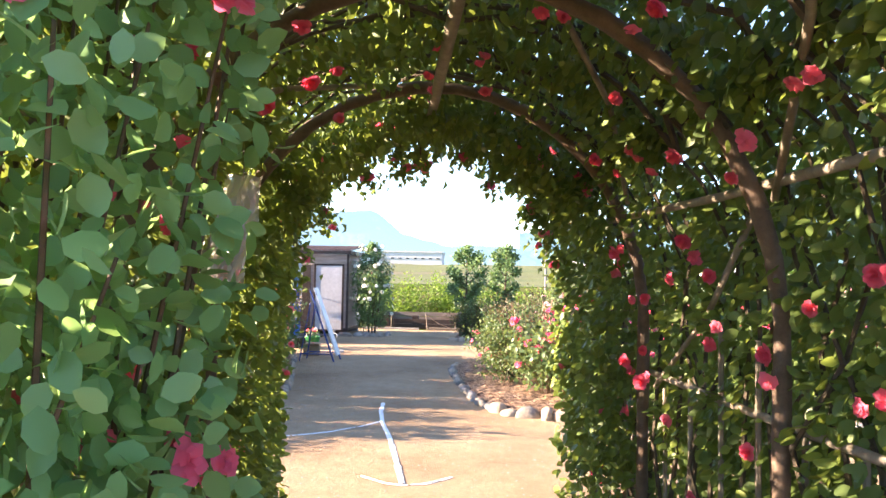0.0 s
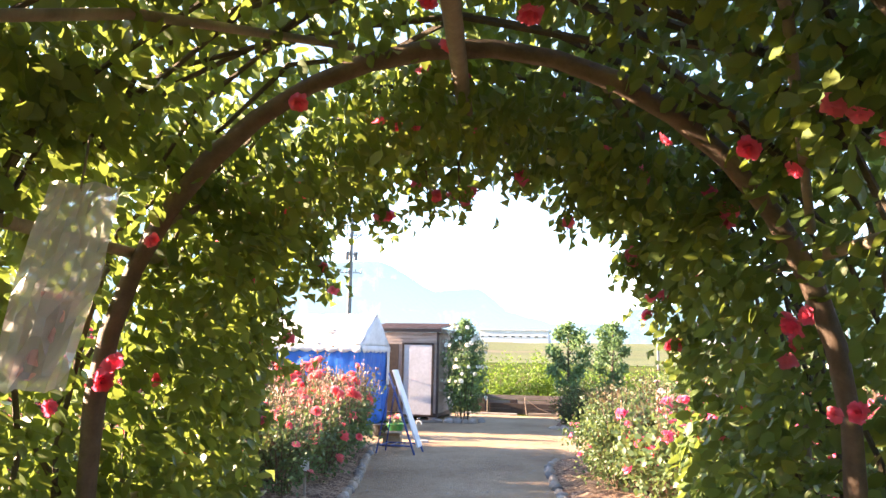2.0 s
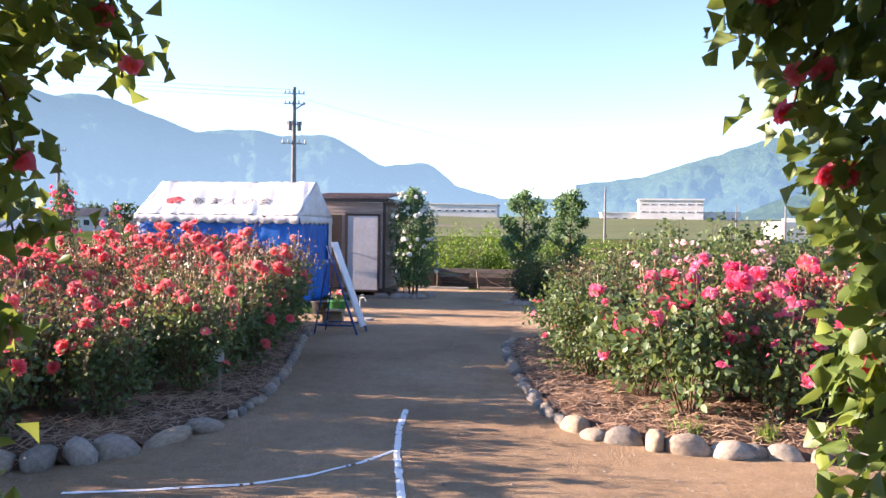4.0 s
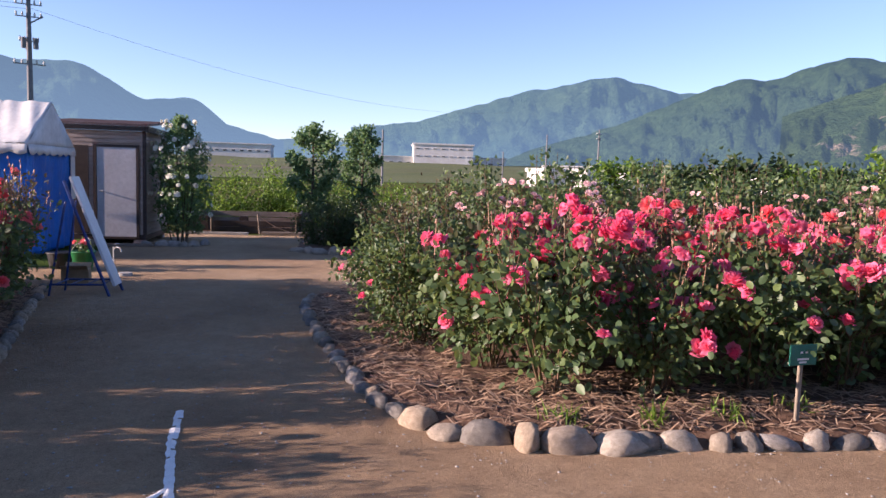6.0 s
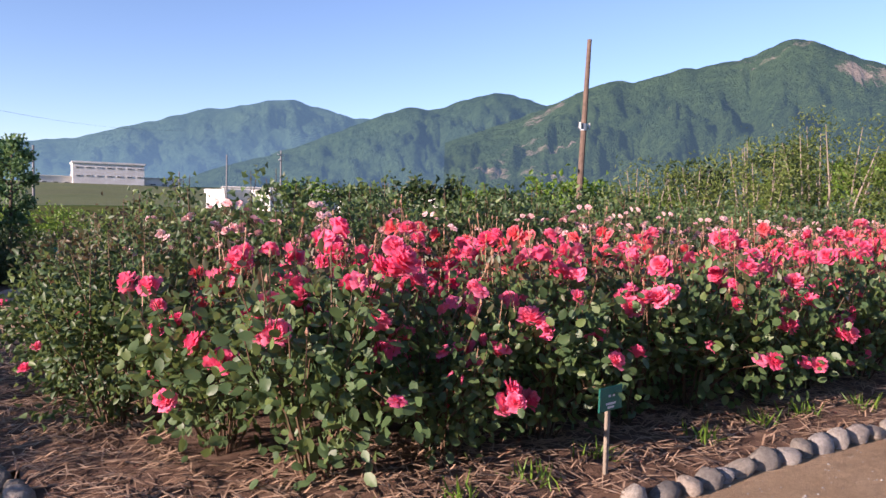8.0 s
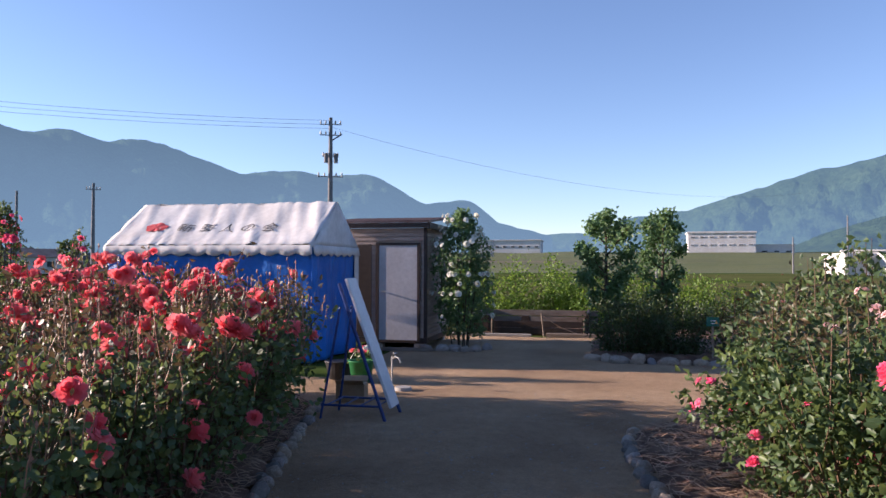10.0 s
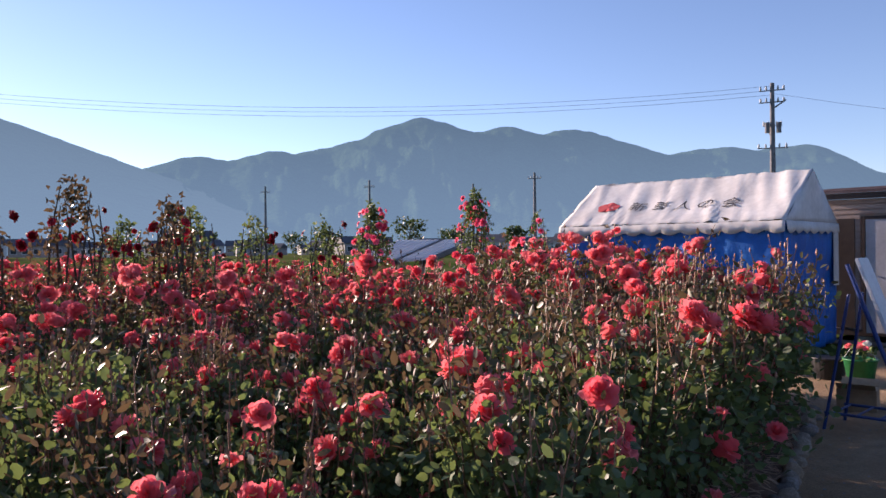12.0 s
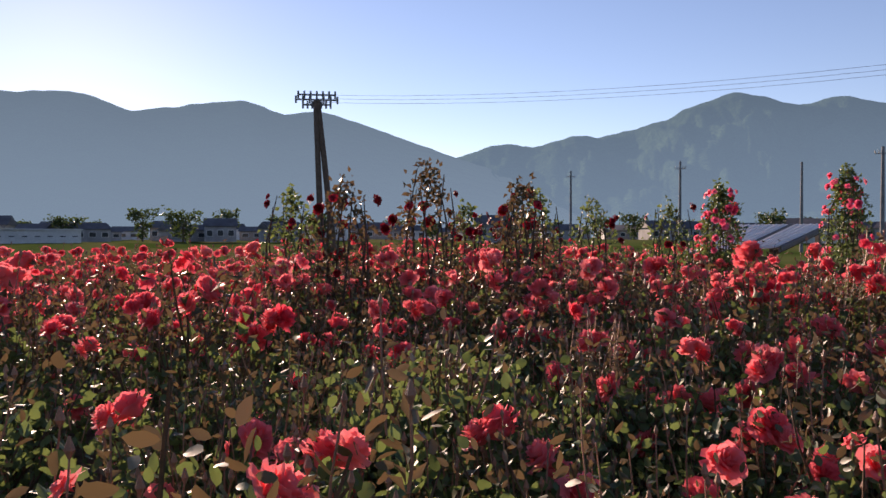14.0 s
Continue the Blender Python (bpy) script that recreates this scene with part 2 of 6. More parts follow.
M = {
    "sand": sandy(),
    "fields": fields(),
    "mulch": mottled("straw mulch", [(0.3, (0.07, 0.036, 0.022)), (0.5, (0.16, 0.09, 0.058)), (0.7, (0.27, 0.165, 0.11))], 5, 0.95, bump=0.8, distance=0.03, fine=60),
    "straw": mottled("dry straw", [(0.3, (0.3, 0.18, 0.11)), (0.7, (0.58, 0.4, 0.27))], 8, 0.9),
    "stone": mottled("river stone", [(0.25, (0.17, 0.16, 0.15)), (0.5, (0.33, 0.3, 0.27)), (0.75, (0.46, 0.4, 0.33))], 4, 0.8, bump=0.5, fine=45),
    "chalk": mottled("powdered lime", [(0.3, (0.8, 0.79, 0.77)), (0.7, (0.9, 0.9, 0.89))], 20, 0.95),
    "leaf": leafy("rose leaf", (0.034, 0.07, 0.028), (0.095, 0.16, 0.06), (0.2, 0.26, 0.07), .36),
    "leaf_red": leafy("young rose leaf", (0.048, 0.065, 0.025), (0.1, 0.095, 0.042), (0.18, 0.105, 0.055), .32),
    "leaf_tunnel": leafy("climbing rose leaf", (0.065, 0.115, 0.03), (0.15, 0.225, 0.06), (0.29, 0.36, 0.06), 0.36),
    "leaf_big": leafy("broad rose leaf", (0.13, 0.29, 0.11), (0.26, 0.46, 0.2), (0.34, 0.56, 0.18), 0.42, 0.42),
    "leaf_tree": leafy("tree leaf", (0.05, 0.115, 0.05), (0.125, 0.235, 0.105), (0.22, 0.35, 0.12), 0.4),
    "leaf_shrub": leafy("shrub leaf", (0.02, 0.04, 0.015), (0.045, 0.08, 0.028), (0.09, 0.14, 0.03), 0.3),
    "leaf_bright": leafy("sunlit scrub leaf", (0.06, 0.13, 0.015), (0.14, 0.24, 0.03), (0.26, 0.4, 0.05), 0.4),
    "shoot": mottled("reddish young shoot", [(0.3, (0.26, 0.13, 0.08)), (0.7, (0.44, 0.24, 0.15))], 20, 0.5),
    "leaf_feather": leafy("fine willow leaf", (0.07, 0.11, 0.025), (0.15, 0.2, 0.045), (0.24, 0.29, 0.07), 0.4),
    "cane": mottled("rose cane", [(0.3, (0.07, 0.06, 0.028)), (0.7, (0.16, 0.08, 0.05))], 20, 0.7),
    "bark": mottled("bark", [(0.3, (0.06, 0.045, 0.03)), (0.7, (0.14, 0.11, 0.08))], 14, 0.9, bump=0.7),
    "coral": petal("coral petal", (0.87, 0.085, 0.13), (0.97, 0.34, 0.34), .46),
    "pink": petal("pink petal", (0.87, 0.06, 0.21), (0.96, 0.3, 0.42), .4),
    "red": petal("red petal", (0.9, 0.09, 0.2), (0.96, 0.26, 0.36), .46),
    "crimson": petal("dark red petal", (0.2, 0.005, 0.015), (0.38, 0.02, 0.03)),
    "blush": petal("blush petal", (0.75, 0.38, 0.4), (0.85, 0.62, 0.6)),
    "white": petal("white petal", (0.75, 0.74, 0.62), (0.85, 0.85, 0.78)),
    "pipe": mottled("weathered brown pipe", [(0.3, (0.1, 0.065, 0.045)), (0.7, (0.19, 0.13, 0.095))], 12, 0.65, bump=0.3),
    "bamboo": mottled("grey bamboo", [(0.3, (0.2, 0.16, 0.12)), (0.7, (0.34, 0.29, 0.23))], 10, 0.75, stretch=(1, 1, 0.2)),
    "canvas": mottled("white tent canvas", [(0.3, (0.62, 0.6, 0.57)), (0.7, (0.8, 0.79, 0.77))], 1.6, 0.75, bump=0.2, distance=0.01, fine=9),
    "tarp": mottled("blue tarpaulin", [(0.3, (0.004, 0.12, 0.48)), (0.7, (0.008, 0.2, 0.66))], 1.5, 0.42, bump=0.5, distance=0.03, fine=7),
    "ink": mottled("faded black ink", [(0.3, (0.06, 0.06, 0.07)), (0.7, (0.12, 0.12, 0.13))], 9, 0.8),
    "redprint": mottled("red print", [(0.3, (0.6, 0.05, 0.06)), (0.7, (0.72, 0.12, 0.12))], 9, 0.8),
    "siding": mottled("brown siding", [(0.3, (0.33, 0.25, 0.21)), (0.7, (0.52, 0.42, 0.36))], 5, 0.75, stretch=(0.3, 0.3, 3)),
    "darktrim": mottled("dark brown trim", [(0.3, (0.035, 0.022, 0.018)), (0.7, (0.065, 0.042, 0.034))], 9, 0.55),
    "door": mottled("grey-white door sheet", [(0.3, (0.52, 0.5, 0.5)), (0.7, (0.62, 0.6, 0.6))], 2, 0.5, bump=0.05),
    "roofing": mottled("brown roofing sheet", [(0.3, (0.09, 0.06, 0.06)), (0.7, (0.15, 0.11, 0.11))], 5, 0.5, metal=0.3),
    "concrete": mottled("concrete", [(0.3, (0.3, 0.29, 0.27)), (0.7, (0.44, 0.42, 0.4))], 6, 0.9),
    "bluesteel": mottled("blue painted steel", [(0.3, (0.01, 0.035, 0.16)), (0.7, (0.02, 0.06, 0.24))], 12, 0.4),
    "whiteboard": mottled("white board", [(0.3, (0.68, 0.69, 0.72)), (0.7, (0.8, 0.8, 0.82))], 5, 0.45),
    "greenplastic": mottled("green plastic", [(0.3, (0.01, 0.16, 0.05)), (0.7, (0.02, 0.24, 0.08))], 12, 0.4),
    "signgreen": mottled("green sign plate", [(0.3, (0.005, 0.12, 0.09)), (0.7, (0.01, 0.17, 0.13))], 12, 0.45),
    "signgrey": mottled("pale sign plate", [(0.3, (0.64, 0.66, 0.68)), (0.7, (0.76, 0.78, 0.8))], 12, 0.5),
    "card": mottled("cardboard", [(0.3, (0.32, 0.22, 0.13)), (0.7, (0.42, 0.31, 0.2))], 8, 0.9),
    "black": mottled("black plastic", [(0.3, (0.012, 0.012, 0.014)), (0.7, (0.03, 0.03, 0.032))], 12, 0.5),
    "galv": mottled("galvanised steel", [(0.3, (0.4, 0.41, 0.42)), (0.7, (0.55, 0.56, 0.57))], 12, 0.45, metal=0.8),
    "plank": mottled("weathered plank", [(0.3, (0.16, 0.12, 0.09)), (0.7, (0.32, 0.26, 0.21))], 6, 0.85, stretch=(0.4, 3, 3)),
    "pole": mottled("concrete pole", [(0.3, (0.16, 0.16, 0.17)), (0.7, (0.26, 0.26, 0.27))], 3, 0.85),
    "rustpole": mottled("brown pole", [(0.3, (0.1, 0.065, 0.05)), (0.7, (0.19, 0.13, 0.1))], 3, 0.8),
    "plaster": mottled("white wall panel", [(0.3, (0.62, 0.6, 0.58)), (0.7, (0.75, 0.74, 0.72))], 0.2, 0.8),
    "greywall": mottled("grey wall panel", [(0.3, (0.25, 0.25, 0.26)), (0.7, (0.4, 0.4, 0.4))], 0.3, 0.8),
    "tileroof": mottled("grey roof", [(0.3, (0.06, 0.06, 0.07)), (0.7, (0.12, 0.12, 0.13))], 0.5, 0.7),
    "sheetroof": mottled("pale roofing sheet", [(0.3, (0.62, 0.6, 0.6)), (0.7, (0.8, 0.78, 0.76))], 1.2, 0.6, stretch=(6, 1, 1)),
    "earth": mottled("bare earth and grass", [(0.3, (0.07, 0.11, 0.04)), (0.5, (0.13, 0.15, 0.055)), (0.6, (0.1, 0.12, 0.05)), (0.75, (0.2, 0.155, 0.11))], 0.05, 0.95, stretch=(0.25, 2.5, 2.5),  bump=0.5, distance=0.5, fine=0.6),
    "pane": mottled("window glass", [(0.3, (0.03, 0.04, 0.05)), (0.7, (0.06, 0.07, 0.08))], 1, 0.12),
    # slopes: the third colour and the number after it set the painted haze
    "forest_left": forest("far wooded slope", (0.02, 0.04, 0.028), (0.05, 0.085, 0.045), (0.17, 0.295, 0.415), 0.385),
    # painted haze is stronger here, near the low sun
    "forest_sunward": forest("slope with painted sunlit haze", (0.02, 0.04, 0.028), (0.05, 0.085, 0.045), (0.18, 0.3, 0.41), 0.43),
    "forest_back": forest("far slope with painted blue haze", (0.02, 0.045, 0.025), (0.06, 0.1, 0.045), (0.16, 0.29, 0.43), 0.33),
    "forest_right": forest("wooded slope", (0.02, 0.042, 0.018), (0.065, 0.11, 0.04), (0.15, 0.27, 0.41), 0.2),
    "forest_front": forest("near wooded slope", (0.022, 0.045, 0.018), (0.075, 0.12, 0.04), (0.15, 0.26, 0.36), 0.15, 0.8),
}
film = Nodes("clear crumpled film")
film.done((0.75, 0.74, 0.72), 0.25)
film.bsdf.inputs["Alpha"].default_value = 0.55
M["film"] = film.mat
def river_stone():
    n = Nodes("river stones")
    rnd = n.add("ShaderNodeObjectInfo")
    own = n.ramp(rnd.outputs["Random"], [(0.0, (0.2, 0.19, 0.18)), (0.3, (0.42, 0.37, 0.31)), (0.6, (0.54, 0.42, 0.3)), (0.8, (0.36, 0.35, 0.35)), (1.0, (0.6, 0.52, 0.42))])
    a, b = n.noise(3.0, 5.0, 0.65), n.noise(22.0, 6.0, 0.75)
    tone = n.mix(0.8, own, n.ramp(a, [(0.3, (0.5, 0.48, 0.46)), (0.65, (1, 1, 1))]), "MULTIPLY")
    tone = n.mix(0.7, tone, n.ramp(b, [(0.35, (0.55, 0.55, 0.55)), (0.6, (1, 1, 1))]), "MULTIPLY")
    n.bump(n.mix(0.5, a, b), 0.7, 0.03)
    return n.done(tone, 0.85, 0, 0.25)


M["stone"] = river_stone()
M["coil"] = mottled("wire", [(0.3, (0.02, 0.02, 0.02)), (0.7, (0.04, 0.04, 0.04))], 5, 0.6)
rng = np.random.default_rng(7)


# ---------------------------------------------------------------- mesh helpers
def part(name, bm, material, parent=None, label="", smooth=False):
    """Links a bmesh as one mesh object, under a thing or a part."""
    me = bpy.data.meshes.new(name)
    bm.to_mesh(me)
    bm.free()
    me.materials.append(material)
    if smooth:
        me.shade_smooth()
    ob = new(name, me)
    if parent is not None:
        ob.parent = parent
    if label:
        ob["label"] = label
    return ob


def sheet(name, verts, faces, material, parent=None, smooth=False, label=""):
    """The same from arrays of corners and faces."""
    me = bpy.data.meshes.new(name)
    me.from_pydata([tuple(v) for v in verts], [], [tuple(f) for f in faces])
    me.materials.append(material)
    if smooth:
        me.shade_smooth()
    ob = new(name, me)
    if parent is not None:
        ob.parent = parent
    if label:
        ob["label"] = label
    return ob


def tris(name, verts, faces, material, parent=None):
    """Many triangles at once."""
    me = bpy.data.meshes.new(name)
    me.vertices.add(len(verts))
    me.vertices.foreach_set("co", np.asarray(verts, np.float32).ravel())
    me.loops.add(len(faces) * 3)
    me.loops.foreach_set("vertex_index", np.asarray(faces, np.int32).ravel())
    me.polygons.add(len(faces))
    me.polygons.foreach_set("loop_start", np.arange(0, len(faces) * 3, 3, dtype=np.int32))
    me.update(calc_edges=True)
    me.materials.append(material)
    ob = new(name, me)
    if parent is not None:
        ob.parent = parent
    return ob


def unit(v):
    return v / np.maximum(np.linalg.norm(v, axis=-1, keepdims=True), 1e-9)


def leaf_arrays(at, along, length, width, rand, fold=0.22):
    """Pointed leaves folded along the midrib, four triangles each."""
    n = len(at)
    along = unit(along)
    side = unit(np.cross(along, unit(rand.normal(size=(n, 3)))))
    up = np.cross(side, along)
    L, W = np.asarray(length)[:, None], np.asarray(width)[:, None]
    base, tip = at, at + along * L - up * L * 0.12
    rib = at + along * L * 0.5
    lift = up * W * fold * 2
    v = np.stack([base, rib + side * W * 0.5 + lift, tip, rib - side * W * 0.5 + lift, rib], 1).reshape(-1, 3)
    k = np.arange(n)[:, None, None] * 5
    f = (np.array([[0, 4, 1], [1, 4, 2], [2, 4, 3], [3, 4, 0]])[None] + k).reshape(-1, 3)
    return v, f


def round_leaf_arrays(at, along, length, width, rand):
    """Broad oval leaves, eight triangles each."""
    n = len(at)
    along = unit(along)
    side = unit(np.cross(along, unit(rand.normal(size=(n, 3)))))
    up = np.cross(side, along)
    L, W = np.asarray(length)[:, None], np.asarray(width)[:, None]
    ring = []
    for a, b, c in ((0, 0, 0), (0.22, 0.4, .05), (0.55, 0.5, .08), (0.85, 0.28, .03), (1, 0, -.1), (0.85, -0.28, .03), (0.55, -0.5, .08), (0.22, -0.4, .05)):
        ring.append(at + along * L * a + side * W * b + up * W * c)
    ring.append(at + along * L * 0.5)
    v = np.stack(ring, 1).reshape(-1, 3)
    k = np.arange(n)[:, None, None] * 9
    f = (np.array([[i, 8, (i + 1) % 8] for i in range(8)])[None][:, :, ::-1] + k).reshape(-1, 3)
    return v, f


def box(bm, x0, y0, z0, x1, y1, z1, bevel=0.0):
    r = bmesh.ops.create_cube(bm, size=1.0, matrix=Matrix.Translation(((x0 + x1) / 2, (y0 + y1) / 2, (z0 + z1) / 2)) @ Matrix.Diagonal((abs(x1 - x0), abs(y1 - y0), abs(z1 - z0), 1)))
    if bevel:
        edges = list({e for v in r["verts"] for e in v.link_edges})
        bmesh.ops.bevel(bm, geom=edges, offset=bevel, segments=2, affect="EDGES")
    return bm


def boxed(*args, bevel=0.0):
    return box(bmesh.new(), *args, bevel=bevel)


def tube(bm, points, radii, seg=8, caps=True):
    """A round bar along points, with a radius at each."""
    pts = [Vector(p) for p in points]
    if isinstance(radii, (int, float)):
        radii = [radii] * len(pts)
    rings = []
    for i, p in enumerate(pts):
        d = (pts[min(i + 1, len(pts) - 1)] - pts[max(i - 1, 0)]).normalized()
        a = d.orthogonal().normalized() if i == 0 else (rings[-1][1] - d * rings[-1][1].dot(d)).normalized()
        b = d.cross(a)
        rings.append(([bm.verts.new(p + (a * math.cos(2 * math.pi * k / seg) + b * math.sin(2 * math.pi * k / seg)) * radii[i]) for k in range(seg)], a))
    for (r0, _), (r1, _) in zip(rings, rings[1:]):
        for k in range(seg):
            bm.faces.new((r0[k], r0[(k + 1) % seg], r1[(k + 1) % seg], r1[k]))
    if caps:
        bm.faces.new(rings[0][0][::-1])
        bm.faces.new(rings[-1][0])
    return bm


def bar(points, radii, seg=8):
    return tube(bmesh.new(), points, radii, seg)


def thing(name, label, category, at=(0, 0, 0), turn=0.0, group="", kind=""):
    ob = new(name)
    ob.matrix_world = pose(*at, 0, 0, turn)
    return tagged(ob, label, category, group, kind)


def inside(x, y, poly):
    hit = False
    for (x0, y0), (x1, y1) in zip(poly, poly[1:] + poly[:1]):
        if (y0 > y) != (y1 > y) and x < (x1 - x0) * (y - y0) / (y1 - y0) + x0:
            hit = not hit
    return hit


def edge_gap(x, y, poly):
    """The distance from a place to the outline."""
    best = 9e9
    for (x0, y0), (x1, y1) in zip(poly, poly[1:] + poly[:1]):
        dx, dy = x1 - x0, y1 - y0
        u = max(0, min(1, ((x - x0) * dx + (y - y0) * dy) / (dx * dx + dy * dy)))
        best = min(best, math.hypot(x - x0 - u * dx, y - y0 - u * dy))
    return best


# ---------------------------------------------------------------- ground
def ground():
    """One sheet from here to the foot of the mountains, a little rough near by."""
    v, f, n = [(0, 10, 0)], [], 96
    radii = [1.2 * 1.17 ** i for i in range(50)]
    for r in radii:
        for k in range(n):
            a = 2 * math.pi * k / n
            x, y = r * math.cos(a), 10 + r * math.sin(a)
            z = -0.012 + (0.0 if r < 26 else (noise.noise((x * 0.02, y * 0.02, 0)) - 0.2) * min(1.2, (r - 26) * 0.02))
            v.append((x, y, z))
    for k in range(n):
        f.append((0, 1 + k, 1 + (k + 1) % n))
    for i in range(len(radii) - 1):
        for k in range(n):
            a, b = 1 + i * n + k, 1 + i * n + (k + 1) % n
            f.append((a, a + n, b + n, b))
    return tagged(sheet("ground", v, f, M["fields"], smooth=True), "open grass and crop fields round the garden", "ground", kind="structure")


def sand_floor():
    """The trodden sand of the walks, slightly uneven."""
    step, v, f, index = 0.22, [], [], {}
    xs, ys = np.arange(-13, 16.01, step), np.arange(-3.0, 27.01, step)
    for i, x in enumerate(xs):
        for j, y in enumerate(ys):
            index[i, j] = len(v)
            v.append((x, y, 0.012 * noise.noise((x * 1.3, y * 1.3, 3)) + 0.004))
    for i in range(len(xs) - 1):
        for j in range(len(ys) - 1):
            x, y = xs[i], ys[j]
            if y > 23.9 and x < 2 or x < -4.4 and y > 17.5 or x < -11 and y > 9 or x < -8 and y > 2:
                continue
            f.append((index[i, j], index[i + 1, j], index[i + 1, j + 1], index[i, j + 1]))
    return tagged(sheet("pavement", v, f, M["sand"], smooth=True), "trodden tan sand of the garden walks", "path", kind="structure")


ground()
sand_floor()

LEFT_BED = [(-2.34, 10.9), (-2.36, 9.95), (-2.5, 9.5), (-2.85, 8.9), (-3.5, 8.3), (-4.6, 7.7), (-15.5, 4.5), (-15.5, 16.9), (-5.2, 16.9), (-3.7, 15.9), (-3.42, 15.2), (-2.9, 13.1), (-2.64, 12.2)]
RIGHT_BED = [(0.4, 10.5), (0.68, 10.15), (1.15, 9.98), (2.6, 9.9), (4.9, 9.92), (15, 9.85), (15, 15.9), (0.9, 15.9), (0.1, 15.65), (-0.3, 15.1), (-0.34, 14.3), (-0.12, 12.6), (0.18, 11.1)]
FAR_BED = [(-0.75, 20.5), (-0.3, 20.15), (0.7, 20.1), (9, 20.2), (9, 26), (-0.6, 26)]


def bed(name, poly, label):
    """A low mound of mulch inside an outline."""
    v, f, step = [], [], 0.16
    x0, x1, y0, y1 = min(p[0] for p in poly), max(p[0] for p in poly), min(p[1] for p in poly), max(p[1] for p in poly)
    idx = {}

    def vert(i, j):
        if (i, j) not in idx:
            x, y = x0 + i * step, y0 + j * step
            g = edge_gap(x, y, poly) * (1 if inside(x, y, poly) else -1)
            idx[i, j] = len(v)
            v.append((x, y, max(-0.03, min(0.07, g * 0.3)) + 0.03 * noise.noise((x * 3, y * 3, 1)) + (0.03 if g > 0 else 0)))
        return idx[i, j]
    for i in range(int((x1 - x0) / step) + 1):
        for j in range(int((y1 - y0) / step) + 1):
            x, y = x0 + (i + .5) * step, y0 + (j + .5) * step
            if inside(x, y, poly):
                f.append((vert(i, j), vert(i + 1, j), vert(i + 1, j + 1), vert(i, j + 1)))
    return tagged(sheet(name, v, f, M["mulch"], smooth=True), label, "flower bed", kind="structure")


bed("bed_left", LEFT_BED, "flower bed covered with brown straw mulch")
bed("bed_right", RIGHT_BED, "flower bed covered with brown straw mulch")
bed("bed_far", FAR_BED, "far planting bed covered with brown mulch")


# ---------------------------------------------------------------- mountains
# each peak: bearing to the left, height in degrees, fall per degree towards the right and towards the left
SUNWARD_PEAKS = [(104, 10.4, .3, .1), (94, 9.9, .36, .1), (82.5, 10.0, .42, .16), (77, 9.4, .33, .2)]
LEFT_PEAKS = [(62.3, 7.1, .3), (57, 7.6, .3), (52.5, 8.1, .3), (49, 9.0, .3), (45.8, 10.3, .38), (39.4, 9.5, .3), (34.5, 9.2, .34), (23.3, 7.3, .25, .1), (17.8, 7.2, .65, .1), (10.3, 5.25, .95, .15)]
RIGHT_BACK = [(-8, 3.9, .3), (-13, 6.0, .4), (-16, 6.9, .3), (-20.8, 7.85, .26), (-27, 6.7, .12), (-34, 6.2, .2)]
RIGHT_MID = [(-24.5, 4.6, .3, .5), (-30.5, 7.65, .4), (-34, 7.5, .3), (-37, 8.85, .3), (-42, 8.1, .25), (-48, 7.5, .2)]
RIGHT_FRONT = [(-40, 5.8, .5), (-43, 8.0, .5), (-46, 9.75, .4), (-51, 10.5, .3), (-54, 11.0, .3), (-58, 12.15, .4), (-64, 9.8, .3), (-80, 9.0, .1), (-104, 7.0, .1)]
BACK_PEAKS = [(118, 9.0, .1), (140, 7.0, .1), (165, 6.5, .1), (200, 7.5, .1), (228, 7.0, .1), (250, 8, .1)]


def mountain(name, peaks, first, last, near, far, material, label, seedling, cut=1.2):
    """A range: slopes that climb from its foot to a crest set by its peaks, cut by gullies."""
    steps, rows = int((last - first) * 4), 26
    v, f = [], []
    for i in range(steps + 1):
        az = first + (last - first) * i / steps
        el = max(p[1] - (p[2] if az < p[0] or len(p) < 4 else p[3]) * (math.sqrt((az - p[0]) ** 2 + 1) - 1) * 1.05 for p in peaks)
        el = max(el, 0.1) + 0.12 * noise.noise((az * 0.9, seedling, 0)) + 0.05 * noise.noise((az * 4, seedling, 5))
        top = math.tan(radians(el)) * far
        for j in range(rows + 1):
            t = j / rows
            r = near + (far - near) * min(t, 0.9) / 0.9 + (far * 0.4) * max(0, t - 0.9)
            rise = (math.sin(min(t / 0.9, 1) * math.pi / 2) ** 1.25) if t <= 0.9 else 1 - (t - 0.9) * 3
            gully = (0.5 * abs(noise.noise((az * 0.14 + t * 2.4, t * 2.2, seedling + 2))) + 0.36 * abs(noise.noise((az * 0.3 - t * 3.1, t * 3.4, seedling)))
                     + 0.2 * abs(noise.noise((az * 0.9 + t * 5, t * 7, seedling + 4))) + 0.1 * noise.noise((az * 2.6 - t * 8, t * 16, seedling)))
            z = top * rise * (1 - gully * (1 - min(t / 0.9, 1) ** 3) * cut)
            a = radians(az)
            v.append((-math.sin(a) * r, 8 + math.cos(a) * r, 1.5 * min(1, t * 4) + z * min(1, r / far * 1.0 + 0.0)))
    for i in range(steps):
        for j in range(rows):
            a = i * (rows + 1) + j
            f.append((a, a + rows + 1, a + rows + 2, a + 1))
    return tagged(sheet(name, v, f, material, smooth=True), label, "mountain", kind="structure")


# the blue and the paleness of these ranges come from emission painted as haze
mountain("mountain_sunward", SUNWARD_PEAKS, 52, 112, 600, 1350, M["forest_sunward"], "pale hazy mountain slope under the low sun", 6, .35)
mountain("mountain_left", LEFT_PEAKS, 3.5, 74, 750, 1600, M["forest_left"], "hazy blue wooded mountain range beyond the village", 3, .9)
